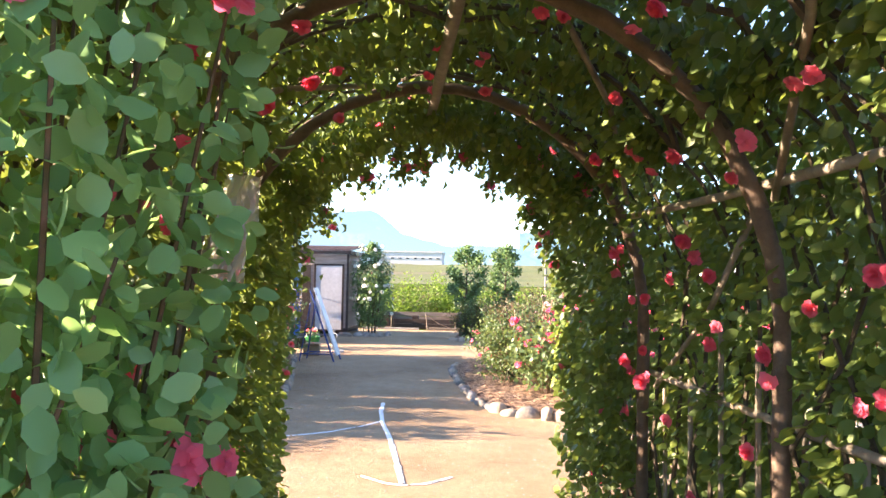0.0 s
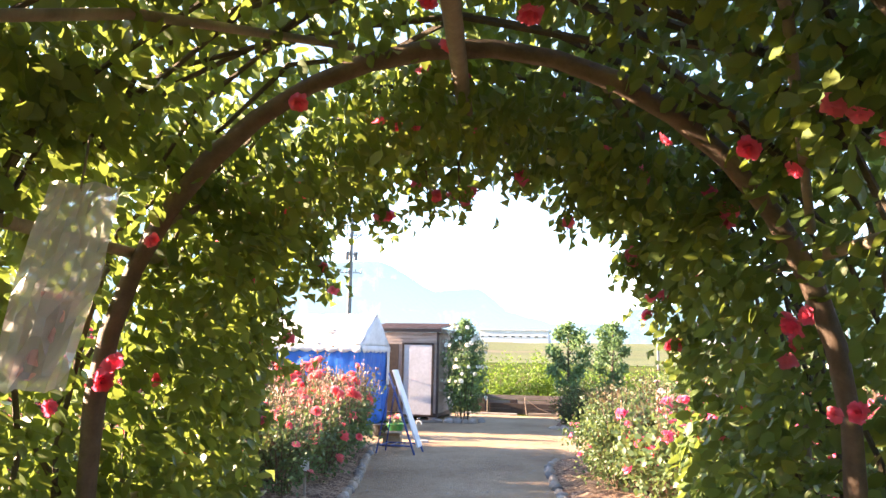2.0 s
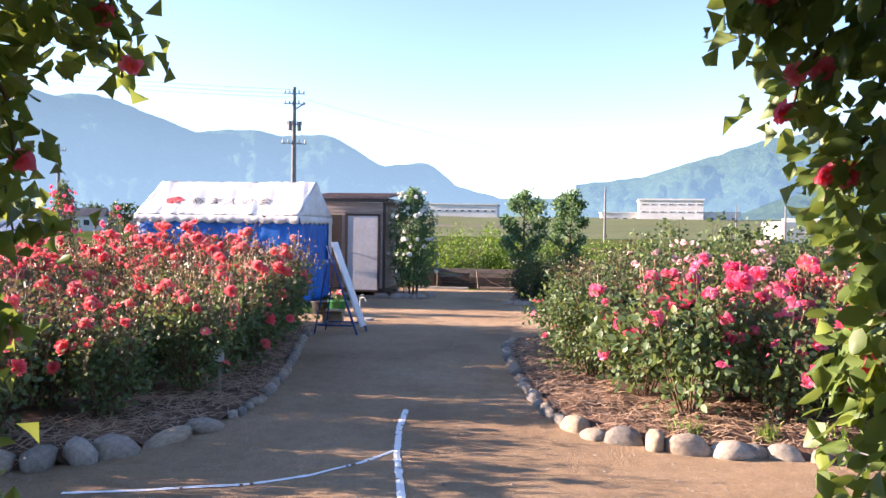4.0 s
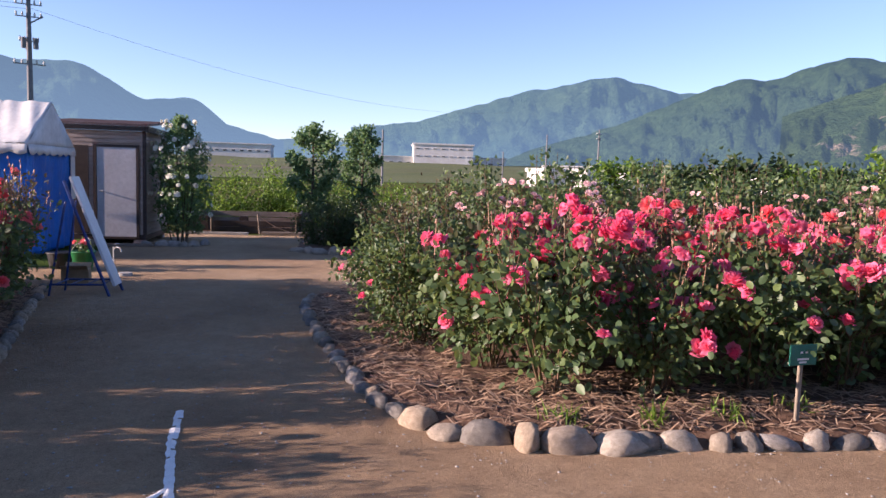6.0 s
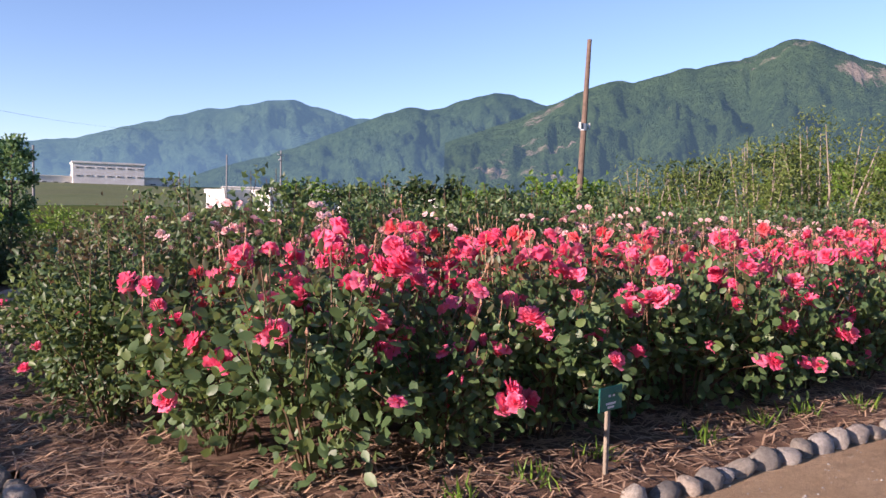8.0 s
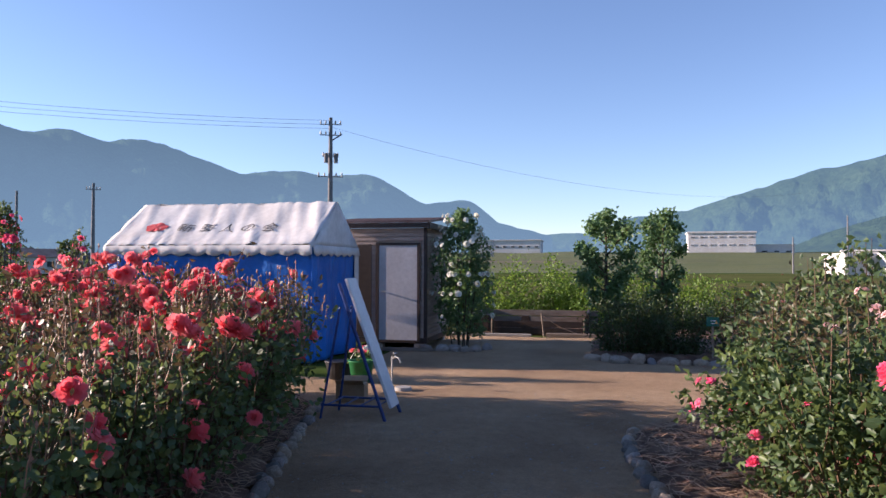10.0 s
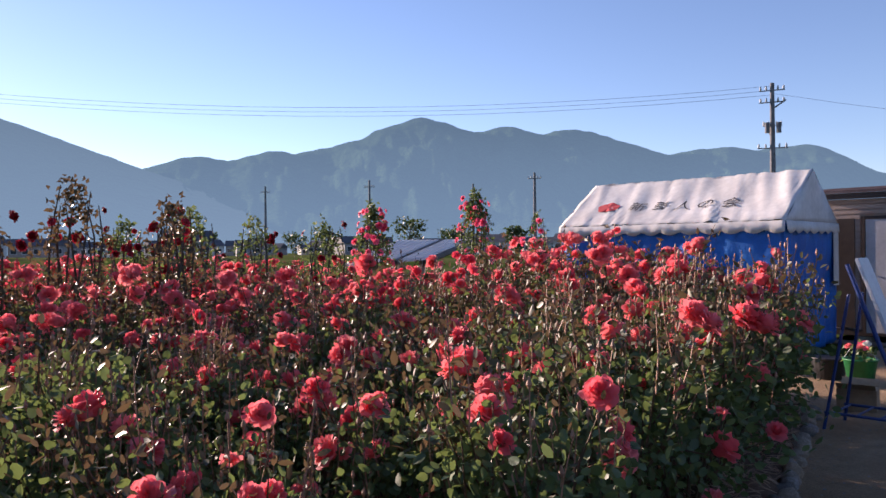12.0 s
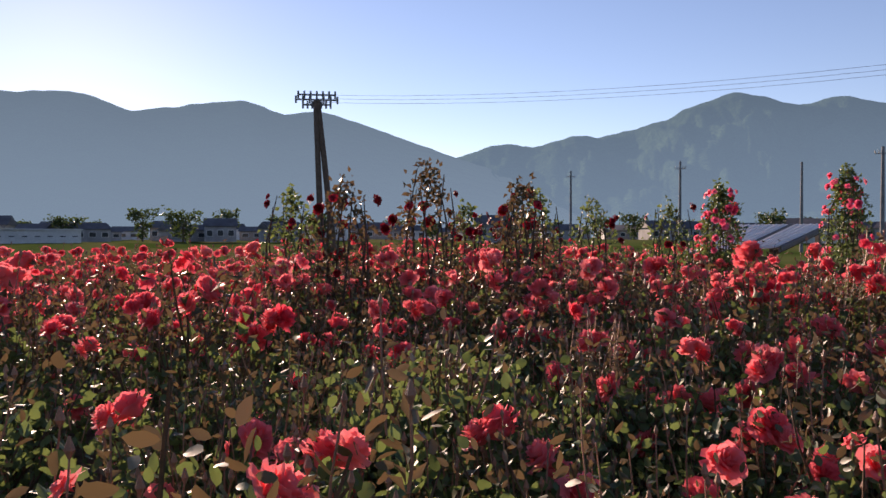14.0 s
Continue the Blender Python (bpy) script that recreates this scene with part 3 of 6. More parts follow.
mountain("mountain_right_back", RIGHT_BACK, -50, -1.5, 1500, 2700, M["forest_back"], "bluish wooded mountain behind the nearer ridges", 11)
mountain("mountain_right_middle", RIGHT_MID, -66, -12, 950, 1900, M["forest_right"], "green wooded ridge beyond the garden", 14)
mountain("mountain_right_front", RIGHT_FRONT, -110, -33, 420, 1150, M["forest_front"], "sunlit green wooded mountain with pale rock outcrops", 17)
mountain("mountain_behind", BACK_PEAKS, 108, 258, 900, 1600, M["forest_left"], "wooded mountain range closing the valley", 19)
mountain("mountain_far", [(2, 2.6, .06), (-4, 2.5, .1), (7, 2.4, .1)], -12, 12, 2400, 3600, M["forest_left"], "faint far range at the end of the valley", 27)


# ---------------------------------------------------------------- roses
def bloom_mesh(name, material, rand, rings, size=1.0):
    """A full rose: rings of cupped petals that open outwards."""
    v, f = [(0, 0, -.02 * size)], []
    for count, r0, r1, z0, z1, curl in rings:
        turn = rand.uniform(0, 6.28)
        for p in range(count):
            a = turn + 2 * math.pi * (p + rand.uniform(-0.12, 0.12)) / count
            half = math.pi / count * 1.35
            k = len(v)
            lean = rand.uniform(0.86, 1.12)
            across = (-1, -.5, 0, .5, 1) if len(rings) > 4 else (-1, 0, 1)
            rows, n = (4 if len(rings) > 4 else 3), len(across)
            for i in range(rows):
                t = i / (rows - 1)
                r = (r0 + (r1 - r0) * t ** 1.4) * lean
                z = z0 + (z1 - z0) * t ** 0.8 - curl * max(0, t - 0.5) * 2
                for j in across:
                    b = a + j * half * (0.55 + 0.45 * math.sin(math.pi * min(1, t * 0.75 + .15)))
                    rr = r * (1 - 0.1 * abs(j)) * (1 + rand.uniform(-.07, .07) * t)
                    v.append((size * rr * math.cos(b), size * rr * math.sin(b), size * (z - 0.006 * abs(j) * t + rand.uniform(-.003, .003) * (.4 + t))))
            f += [(0, k + j + 1, k + j) for j in range(n - 1)]
            for i in range(rows - 1):
                for j in range(n - 1):
                    q = k + i * n + j
                    f.append((q, q + 1, q + n + 1, q + n))
    me = bpy.data.meshes.new(name)
    me.from_pydata(v, [], f)
    me.materials.append(material)
    me.shade_smooth()
    return me


FULL = [(3, .003, .01, 0, .043, 0), (4, .006, .018, 0, .045, .001), (5, .008, .026, -.003, .043, .003), (6, .01, .034, -.006, .038, .005), (7, .012, .043, -.01, .03, .008), (7, .013, .05, -.014, .018, .012)]
OPEN = [(4, .004, .018, 0, .016, 0), (5, .006, .03, -.002, .014, .004), (6, .006, .042, -.006, .006, .007)]
SMALL = [(3, .003, .01, 0, .014, 0), (5, .005, .022, -.002, .01, .003)]
BUD = [(3, .003, .007, -.01, .02, 0), (3, .004, .005, -.012, .024, .001)]


def blooms_of(material, rand, kinds):
    return [bloom_mesh("bloom", M[material], rand, k, s) for k, s in kinds]


BLOOMS = {
    "coral": blooms_of("coral", rng, [(FULL, 1.0), (FULL, 0.85), (OPEN, 1.0), (FULL, 1.15), (BUD, 1.0)]),
    "pink": blooms_of("pink", rng, [(FULL, 1.0), (FULL, 0.85), (OPEN, 1.05), (FULL, 1.1), (BUD, 1.0)]),
    "red": blooms_of("red", rng, [(OPEN, 0.95), (FULL, 0.75), (OPEN, 0.8), (FULL, .85)]),
    "crimson": blooms_of("crimson", rng, [(FULL, 0.95), (FULL, 0.8), (OPEN, .9)]),
    "blush": blooms_of("blush", rng, [(OPEN, 0.8), (FULL, 0.75), (OPEN, .7)]),
    "white": blooms_of("white", rng, [(OPEN, 1.1), (OPEN, 0.9), (FULL, .9)]),
}


def set_bloom(mesh, at, up, parent, rand, scale=1.0):
    """A flower on its stem, facing along up."""
    ob = new("bloom", mesh)
    q = Vector(up).to_track_quat("Z", "Y").to_matrix().to_4x4()
    ob.matrix_basis = Matrix.Translation(at) @ q @ Matrix.Rotation(rand.uniform(0, 6.28), 4, "Z") @ Matrix.Diagonal((scale, scale, scale, 1))
    ob.parent = parent
    return ob


def bud_stems(bush, tips, count, rand):
    """Thin reddish stems with unopened buds and a few narrow young leaves that stand above the bush."""
    bm = bmesh.new()
    spots = []
    for k in range(count):
        s = tips[int(rand.integers(0, len(tips)))] + Vector((rand.uniform(-.09, .09), rand.uniform(-.09, .09), -.1))
        e = s + Vector((rand.uniform(-.05, .05), rand.uniform(-.05, .05), rand.uniform(.12, .3)))
        tube(bm, [s, s.lerp(e, .5) + Vector((rand.uniform(-.01, .01), rand.uniform(-.01, .01), 0)), e], [.0034, .003, .0022], 3, False)
        r = rand.uniform(.006, .011)
        tube(bm, [e - Vector((0, 0, .004)), e + Vector((0, 0, r)), e + Vector((0, 0, r * 3.4))], [.003, r, .002], 5, False)
        spots += [tuple(s.lerp(e, u)) for u in rand.uniform(.1, .9, 6)]
    part("budding_growth", bm, M["shoot"], bush)["kind"] = "stuff"
    at = np.array(spots)
    L = rand.uniform(.022, .045, len(at))
    v, f = leaf_arrays(at, rand.normal(size=(len(at), 3)) + [0, 0, .5], L, L * .42, rand)
    tris("bud_foliage", v, f, M["leaf_red"], bush)["kind"] = "stuff"


def rose_bush(name, label, group, colour, rand, height, spread, leaves, blooms, leaf_len=0.048, twigs=9, leaf="leaf", low=0.06, top_red=0.25, long_stems=0.0, fine=False, joined=False, reach=.7, side=4, bscale=1.0, shoots=0, low_share=.45):
    """A shrub rose: canes that fork from the ground, leaves along them, flowers at the tips."""
    bush = thing(name, label, "rose bush", group=group)
    bm = bmesh.new()
    spots, tips, low_tips = [], [], []
    for i in range(twigs):
        a = 2 * math.pi * (i + rand.uniform(-.3, .3)) / twigs
        out = spread * rand.uniform(0.35, 1.0) if i else spread * .1
        h = height * rand.uniform(0.72, 1.0) * (1.05 - 0.25 * out / spread)
        p0 = Vector((0.05 * math.cos(a), 0.05 * math.sin(a), -0.03))
        p2 = Vector((out * math.cos(a), out * math.sin(a), h))
        p1 = (p0 + p2) / 2 + Vector((rand.uniform(-.05, .05), rand.uniform(-.05, .05), 0.08))
        tube(bm, [p0, p1, p2], [0.009, 0.006, 0.003], 4, False)
        tips.append(p2)
        for t in np.linspace(0.06, 1, 10):
            spots.append(p0 * (1 - t) ** 2 + p1 * 2 * t * (1 - t) + p2 * t * t)
        for k in range(rand.integers(2, 4)):
            t = rand.uniform(0.45, 0.85)
            s = p0 * (1 - t) ** 2 + p1 * 2 * t * (1 - t) + p2 * t * t
            b = a + rand.uniform(-1.6, 1.6)
            long = rand.uniform(0.14, 0.34) * (1 + long_stems * rand.uniform(0, 1))
            e = s + Vector((math.cos(b) * long * 0.5, math.sin(b) * long * 0.5, long * 0.85))
            e.z = min(e.z, height * (1.04 + .12 * long_stems))
            tube(bm, [s, (s + e) / 2 + Vector((math.cos(b) * .03, math.sin(b) * .03, 0)), e], [0.005, 0.004, 0.0025], 4, False)
            tips.append(e)
            for u in np.linspace(0.2, 1, 5):
                spots.append(s.lerp(e, u))
    for k in range(side):
        a = rand.uniform(0, 6.28)
        s = Vector((math.cos(a) * spread * .3, math.sin(a) * spread * .3, height * rand.uniform(.15, .5)))
        e = s + Vector((math.cos(a) * spread * .75, math.sin(a) * spread * .75, height * rand.uniform(-.02, .22)))
        e.z = max(e.z, .12)
        tube(bm, [s, s.lerp(e, .5) + Vector((0, 0, .05)), e], [.006, .005, .003], 4, False)
        spots += [s.lerp(e, u) for u in np.linspace(.1, 1, 9)]
        low_tips.append(e)
    part("branchwork", bm, M["cane"], bush)["kind"] = "stuff"
    sp = np.array([tuple(s) for s in spots])
    sp = sp[sp[:, 2] > low * height]
    pick = sp[rand.integers(0, len(sp), leaves)]
    at = pick + np.clip(rand.normal(size=(leaves, 3)), -1.7, 1.7) * np.array([.085, .085, .06])
    away = at - np.array([0, 0, height * 0.45])
    along = unit(away) * .5 + unit(rand.normal(size=(leaves, 3))) * .7 + np.array([0, 0, -0.12])
    L = rand.uniform(0.75, 1.25, leaves) * leaf_len
    red = at[:, 2] > height * (1 - top_red * rand.uniform(.4, 1.2, leaves))
    for mask, mat, nm in ((~red, leaf, "foliage"), (red, "leaf_red", "young_foliage")):
        if mask.sum() > 2:
            make = round_leaf_arrays if fine else leaf_arrays
            v, f = make(at[mask], along[mask], L[mask], L[mask] * (0.66 if mat == leaf else .46), rand)
            tris(nm, v, f, M[mat], bush)["kind"] = "stuff"
    if shoots:
        bud_stems(bush, tips, shoots, rand)
    tips.sort(key=lambda p: -p.z - 0.4 * p.xy.length)
    use = []
    for p in low_tips:
        if rand.uniform(0, 1) < low_share:
            use += [p] + [p + Vector((rand.uniform(-.08, .08), rand.uniform(-.08, .08), rand.uniform(-.02, .05)))] * int(rand.integers(0, 2))
    while len(use) < blooms:
        p = tips[int(rand.integers(0, max(4, int(len(tips) * reach))))]
        for k in range(int(rand.integers(1, 4))):
            use.append(p + Vector((rand.uniform(-.07, .07), rand.uniform(-.07, .07), rand.uniform(.0, .06))) * (1 if k else .3))
    meshes = BLOOMS[colour]
    v, f = [], []
    for p in use[:blooms]:
        up = Vector((p.x * 1.3 + rand.uniform(-.6, .6), p.y * 1.3 + rand.uniform(-.6, .6), 0.6))
        me, size = meshes[rand.integers(0, len(meshes))], rand.uniform(.85, 1.2) * bscale
        if not joined:
            set_bloom(me, p + Vector((0, 0, .03)), up, bush, rand, size)
            continue
        m = Matrix.Translation(p + Vector((0, 0, .03))) @ up.to_track_quat("Z", "Y").to_matrix().to_4x4() @ Matrix.Scale(size, 4)
        k = len(v)
        v += [tuple(m @ q.co) for q in me.vertices]
        f += [tuple(k + n for n in q.vertices) for q in me.polygons]
    if joined and v:
        sheet("bloom_mass", v, f, M[colour], bush, True)["kind"] = "stuff"
    return bush


def plant(sources, spots, rand, low=0.84, high=1.14):
    """Sets copies of the source bushes at the places given; the sources stand at the first ones."""
    for i, (x, y, *size) in enumerate(spots):
        s = rand.uniform(low, high) * (size[0] if size else 1)
        m = pose(x, y, 0.06, rand.uniform(-3, 3), rand.uniform(-3, 3), rand.uniform(0, 360)) @ Matrix.Diagonal((s, s, s, 1))
        if i < len(sources):
            sources[i].matrix_basis = m
        else:
            copy_thing(sources[int(rand.integers(0, len(sources)))], Matrix.Identity(4)).matrix_basis = m


def rows_in(poly, spacing, margin, rand, row):
    out = []
    x0, x1, y0, y1 = min(p[0] for p in poly), max(p[0] for p in poly), min(p[1] for p in poly), max(p[1] for p in poly)
    for j in range(int((y1 - y0) / row) + 1):
        for i in range(int((x1 - x0) / spacing) + 1):
            x = x0 + (i + (0.5 if j % 2 else 0)) * spacing + rand.uniform(-.12, .12)
            y = y0 + .1 + j * row + rand.uniform(-.07, .07)
            if inside(x, y, poly) and edge_gap(x, y, poly) > margin:
                out.append((x, y))
    return out


r1 = np.random.default_rng(21)
coral_near = [rose_bush("rose_bush", "coral-red rose bush in full bloom on brown mulch", "coral roses", "coral", r1, 1.06, 0.4, 1650, n, 0.045, 11, long_stems=.5, fine=True, reach=.85, side=7, top_red=.2, bscale=1.25, shoots=38) for n in (17, 20, 13, 17)]
coral_sparse = [rose_bush("rose_bush", "leafy coral rose bush with few blooms and many bud stems", "coral roses", "coral", r1, 1.06, 0.42, 1500, n, 0.045, 11, long_stems=.7, fine=True, reach=.6, side=5, top_red=.16, bscale=1.2, shoots=40) for n in (8, 5)]
coral_far = [rose_bush("rose_bush", "coral-red rose bush in full bloom on brown mulch", "coral roses", "coral", r1, 1.12, 0.42, 520, n, 0.06, 9, long_stems=.6, joined=True, top_red=.32, bscale=1.12, shoots=22) for n in (20, 24, 17)]
left_spots = rows_in(LEFT_BED, 0.56, 0.36, r1, row=0.86)
edge_row = [(-2.36 - .2465 * (y - 10.9) - .44, y) for y in np.arange(12.3, 15.7, .5)]
left_spots = [p for p in left_spots if min(math.hypot(p[0] - q[0], p[1] - q[1]) for q in edge_row) > .38]
near_spots = [p for p in left_spots if p[0] > -5.6 and p[1] < 13.2]
sunny_spots = [p for p in near_spots if p[0] < -3.9 and p[1] < 10.2 and r1.uniform(0, 1) < .75]
plant(coral_near, [p for p in near_spots if p not in sunny_spots], r1, .8, 1.12)
plant(coral_sparse, sunny_spots, r1, .86, 1.14)
for x, y in edge_row:
    k = (1.08 if y < 13 else 1.17) * r1.uniform(.92, 1.06)
    copy_thing(coral_near[int(r1.integers(0, 4))], Matrix.Identity(4)).matrix_basis = pose(x, y, .05, 0, 0, r1.uniform(0, 360)) @ Matrix.Diagonal((k, k, k, 1))
plant(coral_far, [(x, y, 1.2 if x > -6.5 and y > 13.0 else 1.0) for x, y in left_spots if (x, y) not in near_spots], r1)

pink_near = [rose_bush("rose_bush", "bright pink rose bush in bloom on straw mulch", "pink roses", "pink", r1, 1.14, 0.5, 1500, n, 0.062, 12, low=.13, top_red=.2, long_stems=.4, fine=True, reach=1.0, side=11, bscale=1.26, shoots=14, low_share=.6) for n in (40, 46, 30, 40)]
pink_far = [rose_bush("rose_bush", "bright pink rose bush in bloom on straw mulch", "pink roses", "pink", r1, 1.1, 0.44, 520, n, 0.065, 9, top_red=.35, long_stems=.5, joined=True, bscale=1.35, shoots=30) for n in (28, 33)]
pink_far += [rose_bush("rose_bush", "coral-pink rose bush in bloom on straw mulch", "pink roses", "coral", r1, 1.1, 0.44, 520, n, 0.065, 9, top_red=.35, long_stems=.5, joined=True, bscale=1.25, shoots=30) for n in (28, 32)]
blush_bush = [rose_bush("rose_bush", "tall green rose bush with pale blush clusters", "blush roses", "blush", r1, 1.4, 0.47, 620, 42, 0.065, 10, top_red=.2, joined=True, bscale=1.1)]
green_bush = [rose_bush("rose_bush", "tall leafy rose bush with few pink blooms", "leafy roses", "pink", r1, 1.4, 0.5, 2500, 13, 0.06, 12, top_red=.2, low=.03, side=12)]
hedge_bush = [rose_bush("rose_bush", "tall dense green rose bush of the back row", "back row roses", "blush", r1, 1.78, 0.52, 820, n, 0.075, 11, top_red=.1, joined=True) for n in (1, 4)]
right_spots = rows_in(RIGHT_BED, 0.72, 0.46, r1, row=0.78)
right_spots = [p for p in right_spots if p[0] > .42 or p[1] < 12.0]
corner = [p for p in right_spots if p[0] < 1.3 and p[1] > 12.1]
rest = [p for p in right_spots if p not in corner]
front = [p for p in rest if p[1] < 12.2 and p[0] < 7]
mid = [p for p in rest if p not in front and p[1] < 13.6]
back = [p for p in rest if p not in front and p not in mid]
plant(pink_near, front, r1, .74, 1.14)
plant(pink_far, mid, r1, 0.85, 1.18)
plant(green_bush, corner, r1, .85, 1.02)
plant(blush_bush, [p for p in back if p[1] < 14.6], r1, .95, 1.08)
plant(hedge_bush, [p for p in back if p[1] >= 14.6] + [(1.6 + .7 * i, 16.6 + .25 * (i % 2)) for i in range(24)], r1, .95, 1.12)


# ---------------------------------------------------------------- rose tunnel
TUN = pose(0.836, 0, 0, 0, 0, 8.0)        # its middle line; runs along its own y
TUN_A, TUN_B, TUN_C = 1.06, 1.14, 1.42    # half width, rise of the arch, height of its springing


def arch_point(t, grow=0.0):
    """A place on the arch's outline, t from 0 (left foot) to 1 (right foot), and the way outwards."""
    leg, bow = TUN_C, math.pi * 1.065
    s = t * (2 * leg + bow)
    if s < leg:
        return Vector((-TUN_A - grow, 0, s)), Vector((-1, 0, 0))
    if s > leg + bow:
        return Vector((TUN_A + grow, 0, 2 * leg + bow - s)), Vector((1, 0, 0))
    a = math.pi - (s - leg) / bow * math.pi
    return Vector(((TUN_A + grow) * math.cos(a), 0, TUN_C + (TUN_B + grow) * math.sin(a))), Vector((math.cos(a), 0, math.sin(a)))


def arbor():
    ob = thing("rose_arbor", "arched tunnel of weathered brown pipes overgrown with roses", "arbor")
    ob.matrix_world = TUN
    for y in (2.3, 3.65, 4.98, 5.86):
        pts = [tuple(arch_point(t)[0] + Vector((0, y + .02 * math.sin(9 * t), 0))) for t in np.linspace(0, 1, 34)]
        part("arch", bar(pts, [0.03 + .003 * math.sin(i * 1.7) for i in range(len(pts))], 8), M["pipe"], ob, smooth=True)
    part("ridge_pole", bar([(0.02, 1.9, 2.53), (0, 3.6, 2.52), (-.01, 5.55, 2.5)], 0.026, 8), M["bamboo"], ob, smooth=True)
    for t, y0, y1, r in ((.31, 2.0, 5.9, .017), (.69, 2.0, 5.9, .017), (.19, 2.0, 5.9, .016), (.81, 2.0, 5.9, .016), (.09, 2.0, 5.95, .016), (.91, 2.0, 6.0, .018), (.965, 2.2, 6.1, .016)):
        p = arch_point(t, 0.03)[0]
        part("rail", bar([(p.x, y0, p.z), (p.x * 1.01, (y0 + y1) / 2, p.z - .015), (p.x, y1, p.z + .01)], r, 7), M["bamboo"], ob, smooth=True)
    for t0, t1, y0, y1 in ((.33, .45, 3.7, 4.9), (.55, .68, 3.7, 4.9), (.56, .67, 5.0, 5.85), (.32, .43, 5.0, 5.85), (.57, .7, 2.4, 3.6), (.16, .3, 3.7, 4.9), (.7, .82, 3.7, 4.9)):
        a, b = arch_point(t0, 0.03)[0], arch_point(t1, 0.03)[0]
        c = arch_point((t0 + t1) / 2, 0.03)[0]
        part("brace", bar([(a.x, y0, a.z), (c.x, (y0 + y1) / 2, c.z), (b.x, y1, b.z)], 0.013, 6), M["bamboo"], ob, smooth=True)
    for y in np.arange(2.1, 6.1, 0.3):
        for x in (-TUN_A - .04, TUN_A + .04):
            part("stake", bar([(x, y, 0), (x * 1.01, y + .02, 0.6), (x, y, 1.3 + .2 * math.sin(y * 5))], 0.011, 6), M["bamboo"], ob)
    return ob


arbor()


def climbing_rose(y0, y1, t0, t1, count, rand, blooms, gaps, label, thick=0.42, inner=-0.05):
    """The climbing rose over one bay of the tunnel: stems, leaves and flowers."""
    ob = thing("climbing_rose", label, "climbing rose", group="roses over the tunnel")
    ob.matrix_world = TUN
    for i in range(7):
        y, t = rand.uniform(y0, y1), t0 if t0 < .5 and t0 < .01 else t1
        pts = []
        for k in range(9):
            tt = t + (t0 + t1 - 2 * t) * k / 8
            p, o = arch_point(min(max(tt, 0), 1), 0.08 + .1 * noise.noise((i * 7, k * .9, y0)))
            pts.append((p.x, y + .25 * noise.noise((i * 3 + 5, k * .7, 1)), p.z))
        part("stem", bar(pts, [0.014 - .001 * k for k in range(9)], 5), M["bark"], ob)
    ts, ys = rand.uniform(t0, t1, count), rand.uniform(y0 - .05, y1 + .05, count)
    depth = inner + thick * rand.beta(1.1, 1.4, count)
    at, along = np.zeros((count, 3)), np.zeros((count, 3))
    for i in range(count):
        p, o = arch_point(ts[i], depth[i])
        clump = noise.noise((ts[i] * 14, ys[i] * 2.6, 7)) * .11
        at[i] = (p.x + o.x * clump, ys[i], max(p.z + o.z * clump, 0.03))
        along[i] = (-o.x * .5, 0, -o.z * .3 - .55)
    hole = np.array([noise.noise((ts[i] * 13, ys[i] * 1.9, 13)) for i in range(count)])
    keep = hole > -1 + gaps * rand.uniform(.4, 1, count) * 1.35
    keep &= ~((ts > .91) & (rand.uniform(0, 1, count) < .62))
    at, along = at[keep], along[keep]
    n = len(at)
    L = rand.uniform(0.036, 0.07, n)
    v, f = round_leaf_arrays(at, along + rand.normal(size=(n, 3)) * .5, L, L * .62, rand)
    tris("foliage", v, f, M["leaf_tunnel"], ob)["kind"] = "stuff"
    for i in range(blooms):
        t = rand.uniform(t0, t1)
        p, o = arch_point(t, rand.uniform(-.13, .0))
        face = (-o + Vector((rand.uniform(-.5, .5), rand.uniform(-.9, .1), rand.uniform(-.4, .3))))
        set_bloom(BLOOMS["red"][rand.integers(0, 4)], (p.x, rand.uniform(y0, y1), max(p.z, .25)), face, ob, rand, rand.uniform(.6, .95))
    return ob


r2 = np.random.default_rng(5)
BAYS = [(2.0, 2.6), (2.6, 3.45), (3.45, 4.3), (4.3, 5.15), (5.15, 5.9)]
for y0, y1 in BAYS:
    inner = -.22 if y1 > 5.5 else .02
    climbing_rose(y0, y1, 0.0, .36, 9400 if y1 < 4.5 else 9600, r2, 12, .48, "climbing rose with pink blooms, backlit on the sunny wall", .42, inner)
    climbing_rose(y0, y1, 0.34, .66, 7000, r2, 10 if y1 < 5.5 else 24, .45, "climbing rose with red blooms over the tunnel roof", .42, inner * .8)
    climbing_rose(y0, y1, 0.64, 1.0, 7200, r2, 18, .48, "climbing rose with red blooms on the shaded wall", .42, inner)


